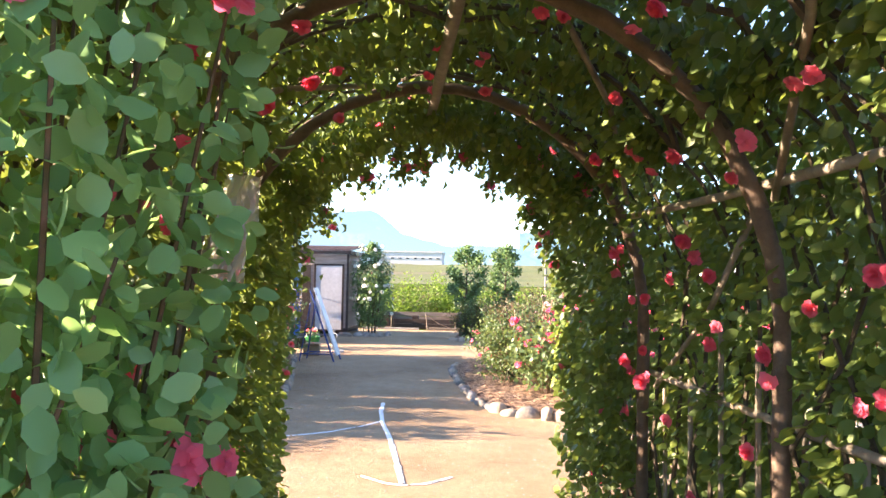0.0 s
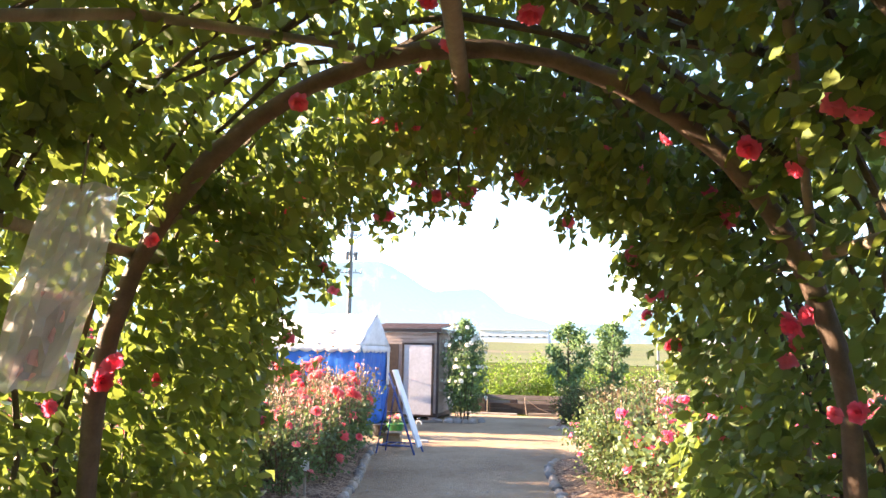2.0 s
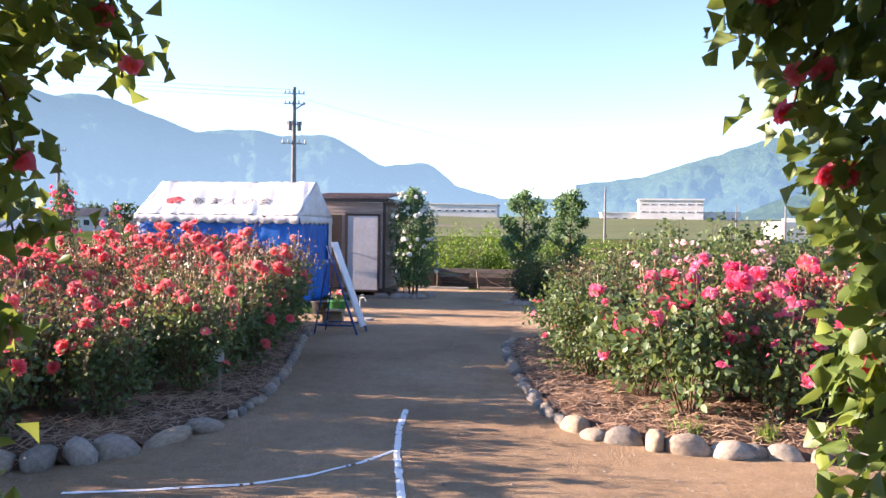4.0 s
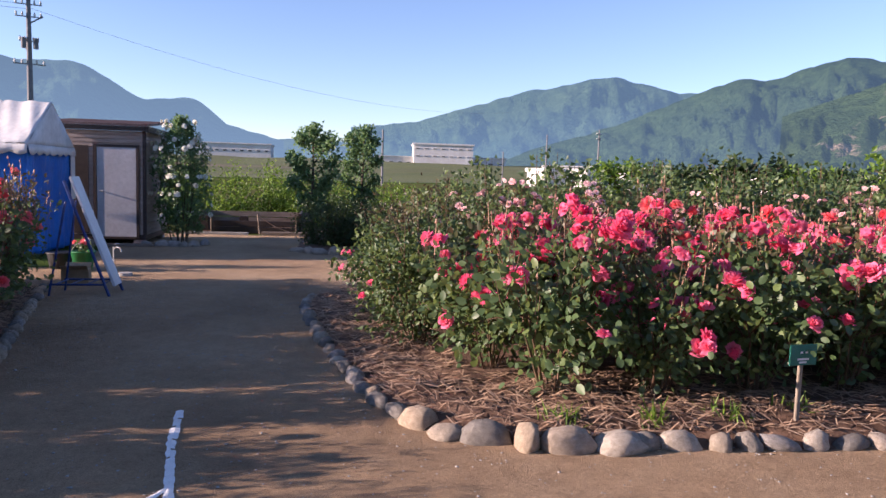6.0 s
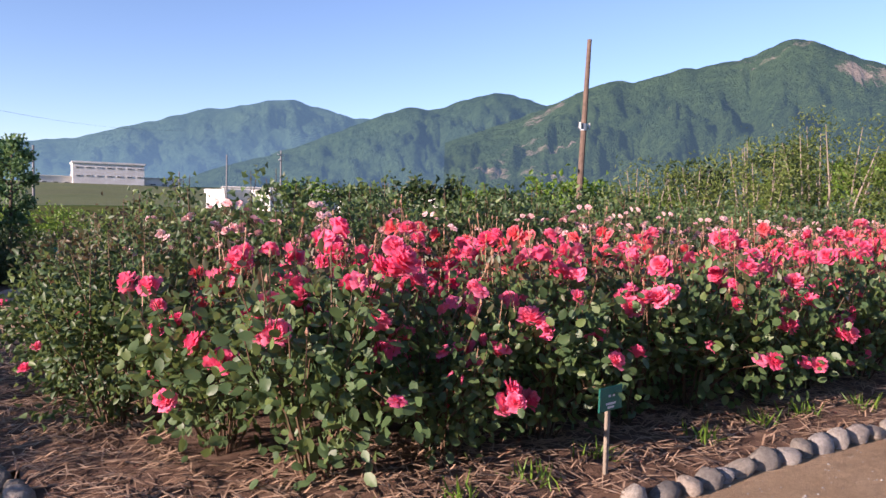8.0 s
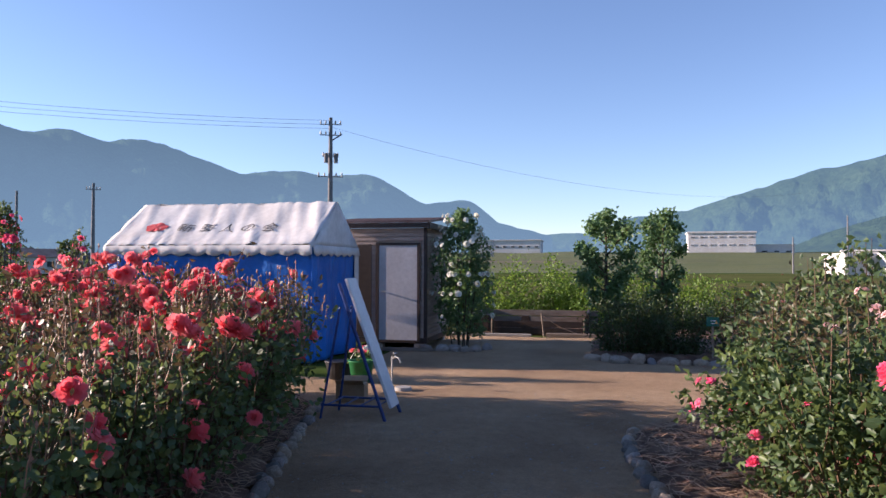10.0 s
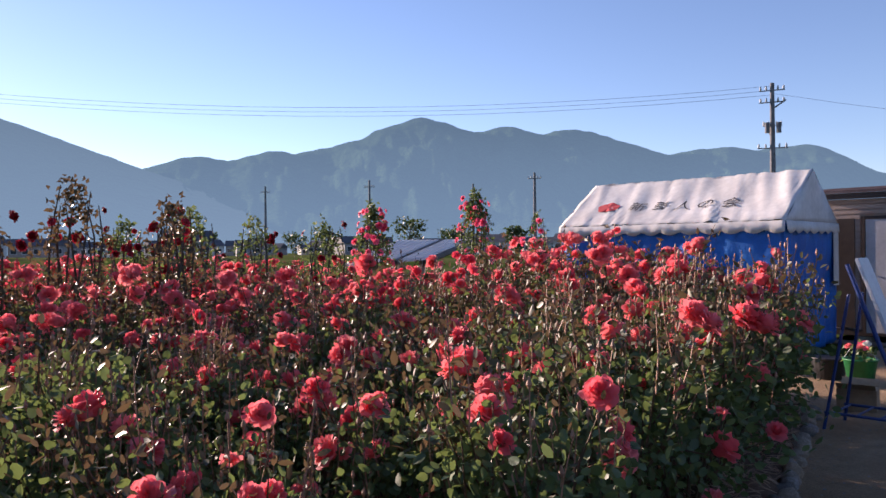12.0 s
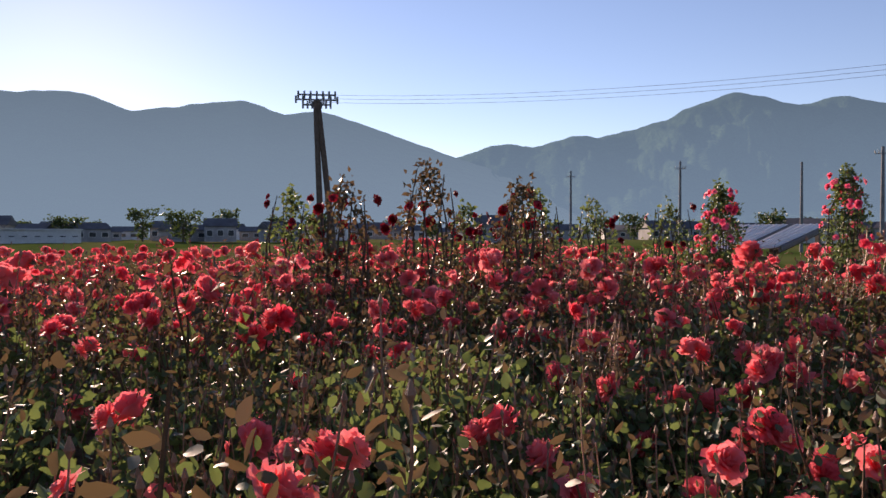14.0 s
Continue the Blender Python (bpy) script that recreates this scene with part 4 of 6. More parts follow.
def entrance_rose():
    """Broad-leaved rose shoots that lean in at the mouth of the tunnel."""
    ob = thing("entrance_rose", "broad-leaved rose with pink buds leaning into the tunnel mouth", "climbing rose")
    ob.matrix_world = TUN
    r = np.random.default_rng(44)
    spots = []
    for i in range(26):
        y, x = r.uniform(2.1, 2.9), r.uniform(-1.2, -.6)
        z0, z1 = r.uniform(0, 1.2), r.uniform(1.2, 2.55)
        x1 = min(-.42, x + r.uniform(.0, .3))
        pts = [(x, y, z0), ((x + x1) / 2 - .05, y + r.uniform(-.1, .1), (z0 + z1) / 2), (x1, y + r.uniform(-.15, .15), z1)]
        part("shoot", bar(pts, [.008, .006, .003], 5), M["cane"], ob)
        for t in np.linspace(.15, 1, 12):
            a, b, c = (Vector(p) for p in pts)
            spots.append(tuple(a * (1 - t) ** 2 + b * 2 * t * (1 - t) + c * t * t))
    n = 5600
    at = np.array(spots)[r.integers(0, len(spots), n)] + r.normal(size=(n, 3)) * [.06, .09, .09]
    at[:, 0] = np.where(at[:, 0] > -.4, -.4 - r.uniform(0, .2, n), at[:, 0])
    L = r.uniform(.036, .064, n)
    v, f = round_leaf_arrays(at, r.normal(size=(n, 3)) + [.5, -.2, -.6], L, L * .72, r)
    tris("foliage", v, f, M["leaf_big"], ob)["kind"] = "stuff"
    for i in range(26):
        p = Vector(spots[int(r.integers(0, len(spots)))])
        set_bloom(BLOOMS["red"][i % 4], (min(p.x + .1, -.42), p.y - .05, p.z), (.8, -.6, .3), ob, r, r.uniform(.6, .95))
    return ob


entrance_rose()


def exit_sprays():
    """Loose sprays with flowers that hang from the far mouth of the tunnel."""
    r = np.random.default_rng(61)
    for i in range(15):
        ob = thing("hanging_spray", "loose hanging rose spray with red blooms at the tunnel mouth", "rose spray", group="sprays at the tunnel mouth")
        ob.matrix_world = TUN
        t = .2 + .6 * (i + r.uniform(-.3, .3)) / 14
        p, o = arch_point(t, -.14)
        y = r.uniform(5.6, 5.9)
        drop = r.uniform(.08, .24)
        pts = [Vector((p.x, y, p.z)), Vector((p.x * .96, y + .05, p.z - drop * .4)), Vector((p.x * .93, y + .04, p.z - drop))]
        part("shoot", bar([tuple(q) for q in pts], [.006, .004, .002], 5), M["cane"], ob)
        n = 70
        u = r.uniform(0, 1, n)
        at = np.array([tuple(pts[0].lerp(pts[2], k)) for k in u]) + r.normal(size=(n, 3)) * [.05, .05, .035]
        L = r.uniform(.035, .065, n)
        v, f = leaf_arrays(at, r.normal(size=(n, 3)) * .6 + [0, 0, -.7], L, L * .65, r)
        tris("foliage", v, f, M["leaf_tunnel"], ob)["kind"] = "stuff"
        for k in range(int(r.integers(1, 4))):
            q = pts[0].lerp(pts[2], r.uniform(.3, 1))
            set_bloom(BLOOMS["red"][k], (q.x + r.uniform(-.06, .06), q.y - .02, q.z), (r.uniform(-.5, .5), -.8, -.4), ob, r, r.uniform(.6, .85))


exit_sprays()


# ---------------------------------------------------------------- tent
def wavy(origin, ux, uy, nx, ny, depth):
    """A rectangle of cloth between two edges, pushed along its normal by depth(u, v)."""
    o, ux, uy = Vector(origin), Vector(ux), Vector(uy)
    nrm = ux.cross(uy).normalized()
    v, f = [], []
    for j in range(ny + 1):
        for i in range(nx + 1):
            u, w = i / nx, j / ny
            v.append(tuple(o + ux * u + uy * w + nrm * depth(u, w)))
    for j in range(ny):
        for i in range(nx):
            a = j * (nx + 1) + i
            f.append((a, a + 1, a + nx + 2, a + nx + 1))
    return v, f


def solid(ob, t=0.004):
    mod = ob.modifiers.new("thickness", "SOLIDIFY")
    mod.thickness = t
    return ob


TX0, TX1, TY0, TY1, TEAVE, TRIDGE = -8.45, -4.85, 18.75, 20.95, 1.84, 2.58


def grid_strip(length, height):
    """A flat printed stroke, cut across so that it can follow the cloth."""
    bm = bmesh.new()
    bmesh.ops.create_grid(bm, x_segments=6, y_segments=1, size=.5)
    for q in bm.verts:
        q.co = (q.co.x * length, q.co.y * height, 0)
    return bm


def tent():
    ob = thing("event_tent", "white-roofed event tent with blue tarpaulin walls", "tent", ((TX0 + TX1) / 2, (TY0 + TY1) / 2, 0))
    W, D = (TX1 - TX0) / 2, (TY1 - TY0) / 2
    rise = TRIDGE - TEAVE

    def crease(u, w):
        return 0.018 * noise.noise((u * 9, w * 1.5, 2)) + 0.075 * abs(noise.noise((u * 19 + w * 2, w * .7, 5))) * (1 - w * .3) - 0.05 * math.sin(math.pi * u) * math.sin(math.pi * w)
    v, f = wavy((-W, -D, TEAVE), (2 * W, 0, 0), (0, D, rise), 60, 14, crease)
    roof = solid(sheet("roof_front", v, f, M["canvas"], ob, True))
    v, f = wavy((W, D, TEAVE), (-2 * W, 0, 0), (0, -D, rise), 40, 10, crease)
    solid(sheet("roof_back", v, f, M["canvas"], ob, True))
    for x, nm in ((-W, "gable"), (W, "gable")):
        v, f = [], []
        n = 10
        for i in range(n + 1):
            w = i / n
            for k in (-1, -.5, 0, .5, 1):
                v.append((x + (.02 * noise.noise((w * 4, k * 2, 8)) if 0 < w < 1 else 0), k * D * (1 - w), TEAVE + rise * w))
        for i in range(n):
            for k in range(4):
                a = i * 5 + k
                f.append((a, a + 1, a + 6, a + 5))
        solid(sheet(nm, v, f, M["canvas"], ob, True))

    def valance(p, q, nm):
        p, q = Vector(p), Vector(q)
        n = int((q - p).length / 0.045)
        v, f = [], []
        for i in range(n + 1):
            s = p.lerp(q, i / n)
            d = 0.12 + 0.05 * abs(math.sin(i * 0.045 / 0.3 * math.pi))
            out = (q - p).cross(Vector((0, 0, 1))).normalized() * (0.012 + .02 * noise.noise((i * .3, 4, p.x)))
            v += [tuple(s + out * .3), tuple(s + out - Vector((0, 0, d * .5))), tuple(s + out * 1.4 - Vector((0, 0, d)))]
        for i in range(n):
            for k in (0, 1):
                f.append((i * 3 + k, i * 3 + 3 + k, i * 3 + 4 + k, i * 3 + 1 + k))
        return solid(sheet(nm, v, f, M["canvas"], ob, True), .003)
    for p, q in (((-W, -D, TEAVE), (W, -D, TEAVE)), ((W, -D, TEAVE), (W, D, TEAVE)), ((W, D, TEAVE), (-W, D, TEAVE)), ((-W, D, TEAVE), (-W, -D, TEAVE))):
        valance(p, q, "valance")

    def drape(u, w):
        return 0.05 * noise.noise((u * 7, w * 1.4, 4)) + 0.025 * noise.noise((u * 22, w * 6, 9)) - 0.06 * (1 - w) * noise.noise((u * 5, 0, 6))
    e = 0.03
    for o, ux in (((-W + e, -D + e, .03), (2 * W - 2 * e, 0, 0)), ((W - e, -D + e, .03), (0, 2 * D - 2 * e, 0)), ((-W + e, D - e, .03), (0, -2 * D + 2 * e, 0)), ((W - e, D - e, .03), (-2 * W + 2 * e, 0, 0))):
        v, f = wavy(o, ux, (0, 0, TEAVE - .06), 48, 26, drape)
        solid(sheet("tarpaulin_wall", v, f, M["tarp"], ob, True))
    for x in (-W + .09, W - .09):
        for y in (-D + .09, D - .09):
            part("tent_pole", bar([(x, y, 0), (x, y, TEAVE)], .02), M["galv"], ob)
        part("rafter", bar([(x, -D + .09, TEAVE - .02), (x, 0, TRIDGE - .04), (x, D - .09, TEAVE - .02)], .018), M["galv"], ob)
    part("ridge_bar", bar([(-W + .05, 0, TRIDGE - .03), (W - .05, 0, TRIDGE - .03)], .018), M["galv"], ob)
    part("wall_flap", boxed(W + .005, D - .25, .9, W + .012, D - .02, TEAVE - .1, bevel=.002), M["canvas"], ob)
    # printing on the roof slope, laid a little above the cloth
    slope = Matrix.Translation((0, -D, TEAVE)) @ Matrix.Rotation(math.atan2(rise, D), 4, "X")

    run = math.hypot(D, rise)

    def lay(me, m):
        """Bends a flat print so that it lies on the creased cloth."""
        for q in me.vertices:
            p = m @ q.co
            p.z = crease((p.x + W) / (2 * W), p.y / run) + .012
            q.co = slope @ p

    def roof_text(text, x, y, size, name, material):
        cu = bpy.data.curves.new(name, "FONT")
        cu.body, cu.size, cu.align_x = text, size, "CENTER"
        tmp = bpy.data.objects.new(name, cu)
        dg = bpy.context.evaluated_depsgraph_get()
        scene.collection.objects.link(tmp)
        dg.update()
        me = bpy.data.meshes.new_from_object(tmp.evaluated_get(dg))
        bpy.data.objects.remove(tmp)
        me.name = name
        me.materials.clear()
        me.materials.append(material)
        o = new(name, me)
        o.parent = ob
        lay(me, Matrix.Translation((x, y, 0)))
        return o
    roof_text("新", -.62, .46, .28, "lettering", M["ink"])
    roof_text("人", .14, .46, .28, "lettering", M["ink"])
    roof_text("の", .5, .46, .28, "lettering", M["ink"])
    roof_text("会", .88, .46, .28, "lettering", M["ink"])
    for x, rows in ((-.24, ((-.09, .12, .028), (-.03, -.1, .022), (.03, .05, .022), (.09, -.06, .028))), (-.15, ((-.05, 1.2, .02), (.05, 1.5, .02)))):
        for dy, tilt, h in rows:
            o = part("lettering", grid_strip(.2 if abs(tilt) < 1 else .12, h), M["ink"], ob)
            lay(o.data, Matrix.Translation((x, .57 + dy, 0)) @ Matrix.Rotation(tilt, 4, "Z"))
    bm = bmesh.new()
    bmesh.ops.create_circle(bm, cap_ends=True, cap_tris=True, radius=1, segments=28)
    for vv in bm.verts:
        a = math.atan2(vv.co.y, vv.co.x)
        vv.co *= 1 + .08 * math.sin(5 * a)
    o = part("emblem", bm, M["redprint"], ob, "red printed emblem")
    lay(o.data, Matrix.Translation((-1.15, .56, 0)) @ Matrix.Diagonal((.19, .14, 1, 1)))
    return ob


tent()


# ---------------------------------------------------------------- shed
def shed():
    x0, x1, y0, d = -5.55, -3.66, 21.3, 1.9
    ob = thing("garden_shed", "brown sided prefabricated shed with a closed pale door", "shed", ((x0 + x1) / 2, y0, 0))
    W = (x1 - x0) / 2
    part("floor_frame", boxed(-W, 0, .1, W, d, .2, bevel=.008), M["darktrim"], ob)
    for x in (-W + .15, 0, W - .15):
        for y in (.12, d - .12):
            part("footing_block", boxed(x - .1, y - .1, 0, x + .1, y + .1, .1, bevel=.008), M["concrete"], ob)
    part("body", boxed(-W + .03, .03, .2, W - .03, d - .03, 2.22), M["siding"], ob)
    dx0, dx1 = -4.57 - (x0 + x1) / 2, -3.82 - (x0 + x1) / 2
    for i in range(25):
        z = .2 + i * .081
        lo = z < 1.94
        for a, b in (((-W + .03, dx0 - .06), (dx1 + .06, W - .03)) if lo else ((-W + .03, W - .03),)):
            part("siding_board", boxed(a, -.002, z, b, .03, z + .072, bevel=.006), M["siding"], ob)
        part("siding_board", boxed(W - .03, .03, z, W + .002, d - .03, z + .072, bevel=.006), M["siding"], ob)
        part("siding_board", boxed(-W - .002, .03, z, -W + .03, d - .03, z + .072, bevel=.006), M["siding"], ob)
    for x in (-W - .006, W - .054):
        part("corner_post", boxed(x, -.012, .15, x + .06, .05, 2.24, bevel=.006), M["darktrim"], ob)
    part("side_panel", boxed(dx0 - .42, -.016, .22, dx0 - .14, 0, 1.92, bevel=.005), M["darktrim"], ob, "dark recessed wall panel")
    door = part("shed_door", boxed(dx0 + .012, -.03, .16, dx1 - .012, .0, 1.9, bevel=.006), M["door"], ob, "flat grey-white door, closed")
    part("door_handle", tube(bmesh.new(), [(dx0 + .09, -.035, 1.05), (dx0 + .09, -.075, 1.05), (dx0 + .15, -.08, 1.05)], .012), M["galv"], door)
    for a, b, c, e in ((dx0 - .04, .14, dx0 + .01, 1.95), (dx1 - .01, .14, dx1 + .04, 1.95), (dx0 + .011, 1.905, dx1 - .011, 1.95), (dx0 + .011, .12, dx1 - .011, .155)):
        part("door_frame", boxed(a, -.04, b, c, -.005, e, bevel=.004), M["darktrim"], ob)
    part("fascia", boxed(-W - .06, -.12, 2.22, W + .06, -.07, 2.31, bevel=.006), M["darktrim"], ob)
    v = [(-W - .07, -.14, 2.31), (W + .07, -.14, 2.31), (W + .07, d + .1, 2.5), (-W - .07, d + .1, 2.5)]
    v += [(x, y, z + .035) for x, y, z in v]
    part_ob = sheet("roof_sheet", v, [(3, 2, 1, 0), (4, 5, 6, 7), (0, 1, 5, 4), (1, 2, 6, 5), (2, 3, 7, 6), (3, 0, 4, 7)], M["roofing"], ob)
    for i in range(8):
        y = -.12 + i * (d + .2) / 8
        z = 2.348 + (y + .14) / (d + .24) * .19
        part("roof_rib", bar([(-W - .07, y, z), (W + .07, y, z)], .012, 6), M["roofing"], ob)
    part("side_fascia", boxed(W + .05, -.1, 2.2, W + .08, d + .06, 2.32, bevel=.004), M["darktrim"], ob)
    return ob


shed()


def step_kerb():
    ob = thing("timber_kerb", "pale timber kerb on the ground before the shed", "kerb", (-4.2, 20.95, 0), 1)
    part("beam", boxed(-.75, -.06, 0, .75, .06, .06, bevel=.012), M["plank"], ob)


step_kerb()


# ---------------------------------------------------------------- small things by the tent
def sign_board():
    ob = thing("notice_easel", "white notice board leaning on blue steel easel legs", "notice board", (-2.92, 15.3, 0), 0)
    # the board is seen almost edge on; its face looks to the walk's far side
    part("leg", bar([(-.2, -.14, 1.34), (.3, -.2, 0)], .018), M["bluesteel"], ob)
    part("leg", bar([(-.16, .2, 1.34), (.33, .26, 0)], .018), M["bluesteel"], ob)
    part("back_leg", bar([(-.2, -.1, 1.1), (-.36, -.22, 0)], .013), M["bluesteel"], ob)
    part("back_leg", bar([(-.18, .2, 1.1), (-.34, .26, 0)], .013), M["bluesteel"], ob)
    part("brace", bar([(-.36, -.2, .14), (.26, -.19, .14)], .012), M["bluesteel"], ob)
    part("brace", bar([(-.34, .25, .14), (.28, .25, .14)], .012), M["bluesteel"], ob)
    for k in range(4):
        x = -.3 + k * .17
        part("tray_bar", bar([(x, -.2, .14), (x + .01, .25, .14)], .009), M["bluesteel"], ob)
    board = part("board", boxed(-.012, -.14, -.68, .016, .14, .68, bevel=.004), M["whiteboard"], ob, "white board panel")
    board.matrix_basis = Matrix.Translation((.095, .02, .75)) @ Matrix.Rotation(radians(-20.3), 4, "Y")
    return ob


sign_board()


def bucket():
    ob = thing("flower_bucket", "green plastic bucket holding cut flowers on the sand", "bucket", (-3.62, 17.4, 0))
    bm = bmesh.new()
    prof = [(.0, .005), (.12, .005), (.165, .27), (.178, .275), (.175, .29), (.155, .28), (.115, .03), (0, .03)]
    n = 18
    ringv = [[bm.verts.new((r * math.cos(2 * math.pi * k / n), r * math.sin(2 * math.pi * k / n), z)) for k in range(n)] for r, z in prof[1:-1]]
    for a, b in zip(ringv, ringv[1:]):
        for k in range(n):
            bm.faces.new((a[k], a[(k + 1) % n], b[(k + 1) % n], b[k]))
    bm.faces.new(ringv[0][::-1])
    bm.faces.new(ringv[-1])
    part("pail", bm, M["greenplastic"], ob, smooth=True)
    part("handle", bar([(-.17, 0, .27), (-.1, .0, .38), (0, 0, .42), (.1, 0, .38), (.17, 0, .27)], .005, 6), M["galv"], ob)
    r = np.random.default_rng(3)
    at = np.array([[0, 0, .34]]) + r.normal(size=(70, 3)) * [.08, .08, .06]
    v, f = leaf_arrays(at, r.normal(size=(70, 3)) + [0, 0, .5], np.full(70, .06), np.full(70, .035), r)
    tris("cut_leaves", v, f, M["leaf"], ob)
    for k in range(7):
        col = ("red", "white", "coral")[k % 3]
        set_bloom(BLOOMS[col][k % 3], (r.uniform(-.11, .11), r.uniform(-.11, .11), .4 + r.uniform(0, .06)), (r.uniform(-.5, .5), -.6, 1), ob, r, 1.1)


bucket()


def carton():
    ob = thing("cardboard_box", "small open brown cardboard box on the ground", "box", (-3.3, 16.1, 0), 8)
    part("carton", boxed(-.16, -.12, 0, .16, .12, .2, bevel=.004), M["card"], ob)
    for y, a in ((-.12, -35), (.12, 30)):
        fl = part("flap", boxed(-.155, 0, 0, .155, .1, .004), M["card"], ob)
        fl.matrix_basis = Matrix.Translation((0, y, .202)) @ Matrix.Rotation(radians(180 + a if y < 0 else a), 4, "X")


carton()


def black_tub():
    ob = thing("black_tub", "round black plastic tub beside the tent wall", "tub", (-4.0, 17.62, 0))
    bm = bmesh.new()
    bmesh.ops.create_cone(bm, cap_ends=True, segments=22, radius1=.15, radius2=.19, depth=.24, matrix=Matrix.Translation((0, 0, .12)))
    bmesh.ops.bevel(bm, geom=[e for e in bm.edges if abs(e.verts[0].co.z - e.verts[1].co.z) < .01], offset=.015, segments=2, affect="EDGES")
    part("tub", bm, M["black"], ob, smooth=False)
    part("rim", bar([(.192 * math.cos(a), .192 * math.sin(a), .235) for a in np.linspace(0, 2 * math.pi, 23)], .012, 6), M["black"], ob)


black_tub()


def standpipe():
    ob = thing("standpipe", "thin grey water standpipe with a tap beside a round drain lid", "tap", (-3.09, 17.0, 0))
    part("pipe", bar([(0, 0, 0), (0, 0, .4)], .01), M["galv"], ob)
    part("tap", bar([(0, 0, .36), (.05, -.02, .4), (.1, -.04, .38), (.12, -.05, .33)], .012, 7), M["galv"], ob)
    part("tap_handle", bar([(.03, -.05, .44), (.06, .03, .44)], .008, 6), M["galv"], ob)
    lid = thing("drain_lid", "small pale round concrete drain lid in the sand", "drain lid", (-2.92, 16.9, 0))
    bm = bmesh.new()
    bmesh.ops.create_cone(bm, cap_ends=True, segments=20, radius1=.11, radius2=.1, depth=.05, matrix=Matrix.Translation((0, 0, .02)))
    part("lid", bm, M["concrete"], lid)


standpipe()


def bed_sign(name, label, at, turn, plate, size, height, lines):
    ob = thing(name, label, "plant label", at, turn)
    part("post", boxed(-.014, -.01, -.04, .014, .01, height, bevel=.003), M["bamboo"], ob)
    w, h = size
    pl = part("plate", boxed(-w / 2, -.02, height - h * .6, w / 2, -.011, height + h * .4, bevel=.003), M[plate], ob)
    for k, (x0, x1, z) in enumerate(lines):
        part("print_line", boxed(x0 * w, -.0225, height - h * .6 + z * h - .006, x1 * w, -.0205, height - h * .6 + z * h + .006), M["signgrey" if plate == "signgreen" else "ink"], pl)
    return ob


bed_sign("plant_label", "small green plant label on a thin pale post", (2.78, 10.11, .05), 8, "signgreen", (.2, .13), .47, [(-.12, -.03, .62), (.06, .15, .62), (-.22, .2, .3), (-.15, .12, .15)])
bed_sign("plant_label", "small pale grey plant label on a thin post", (-2.68, 10.64, .05), -4, "signgrey", (.105, .14), .42, [(-.3, .25, .4)])


bed_sign("plant_label", "small green plant label before the dark shrubs", (1.16, 20.35, .05), 10, "signgreen", (.2, .14), .62, [(-.2, .2, .6), (-.15, .12, .3)])


def timber_post():
    ob = thing("timber_post", "short dark timber post in the rose bed", "post", (-3.25, 12.95, .02))
    part("stub", bar([(0, 0, 0), (0, 0, .3), (.01, 0, .36)], [.036, .034, .03], 9), M["bark"], ob)
    b = thing("timber_post", "short dark timber post in the rose bed", "post", (-3.42, 13.05, .02))
    part("stub", bar([(0, 0, 0), (0, .01, .36), (.0, 0, .42)], [.036, .034, .03], 9), M["bark"], b)


timber_post()


# ---------------------------------------------------------------- white climbing rose, trees, shrubs
def leaf_mass(points, rand, count, spread, leaf, length, material, parent, name="foliage", droop=0.1, slim=0.6):
    p = np.asarray(points)[rand.integers(0, len(points), count)]
    at = p + np.clip(rand.normal(size=(count, 3)), -1.8, 1.8) * np.asarray(spread)
    at[:, 2] = np.maximum(at[:, 2], 0.04)
    along = rand.normal(size=(count, 3)) + [0, 0, -droop]
    L = rand.uniform(.7, 1.3, count) * length
    v, f = leaf_arrays(at, along, L, L * slim, rand)
    ob = tris(name, v, f, M[material], parent)
    ob["kind"] = "stuff"
    return ob


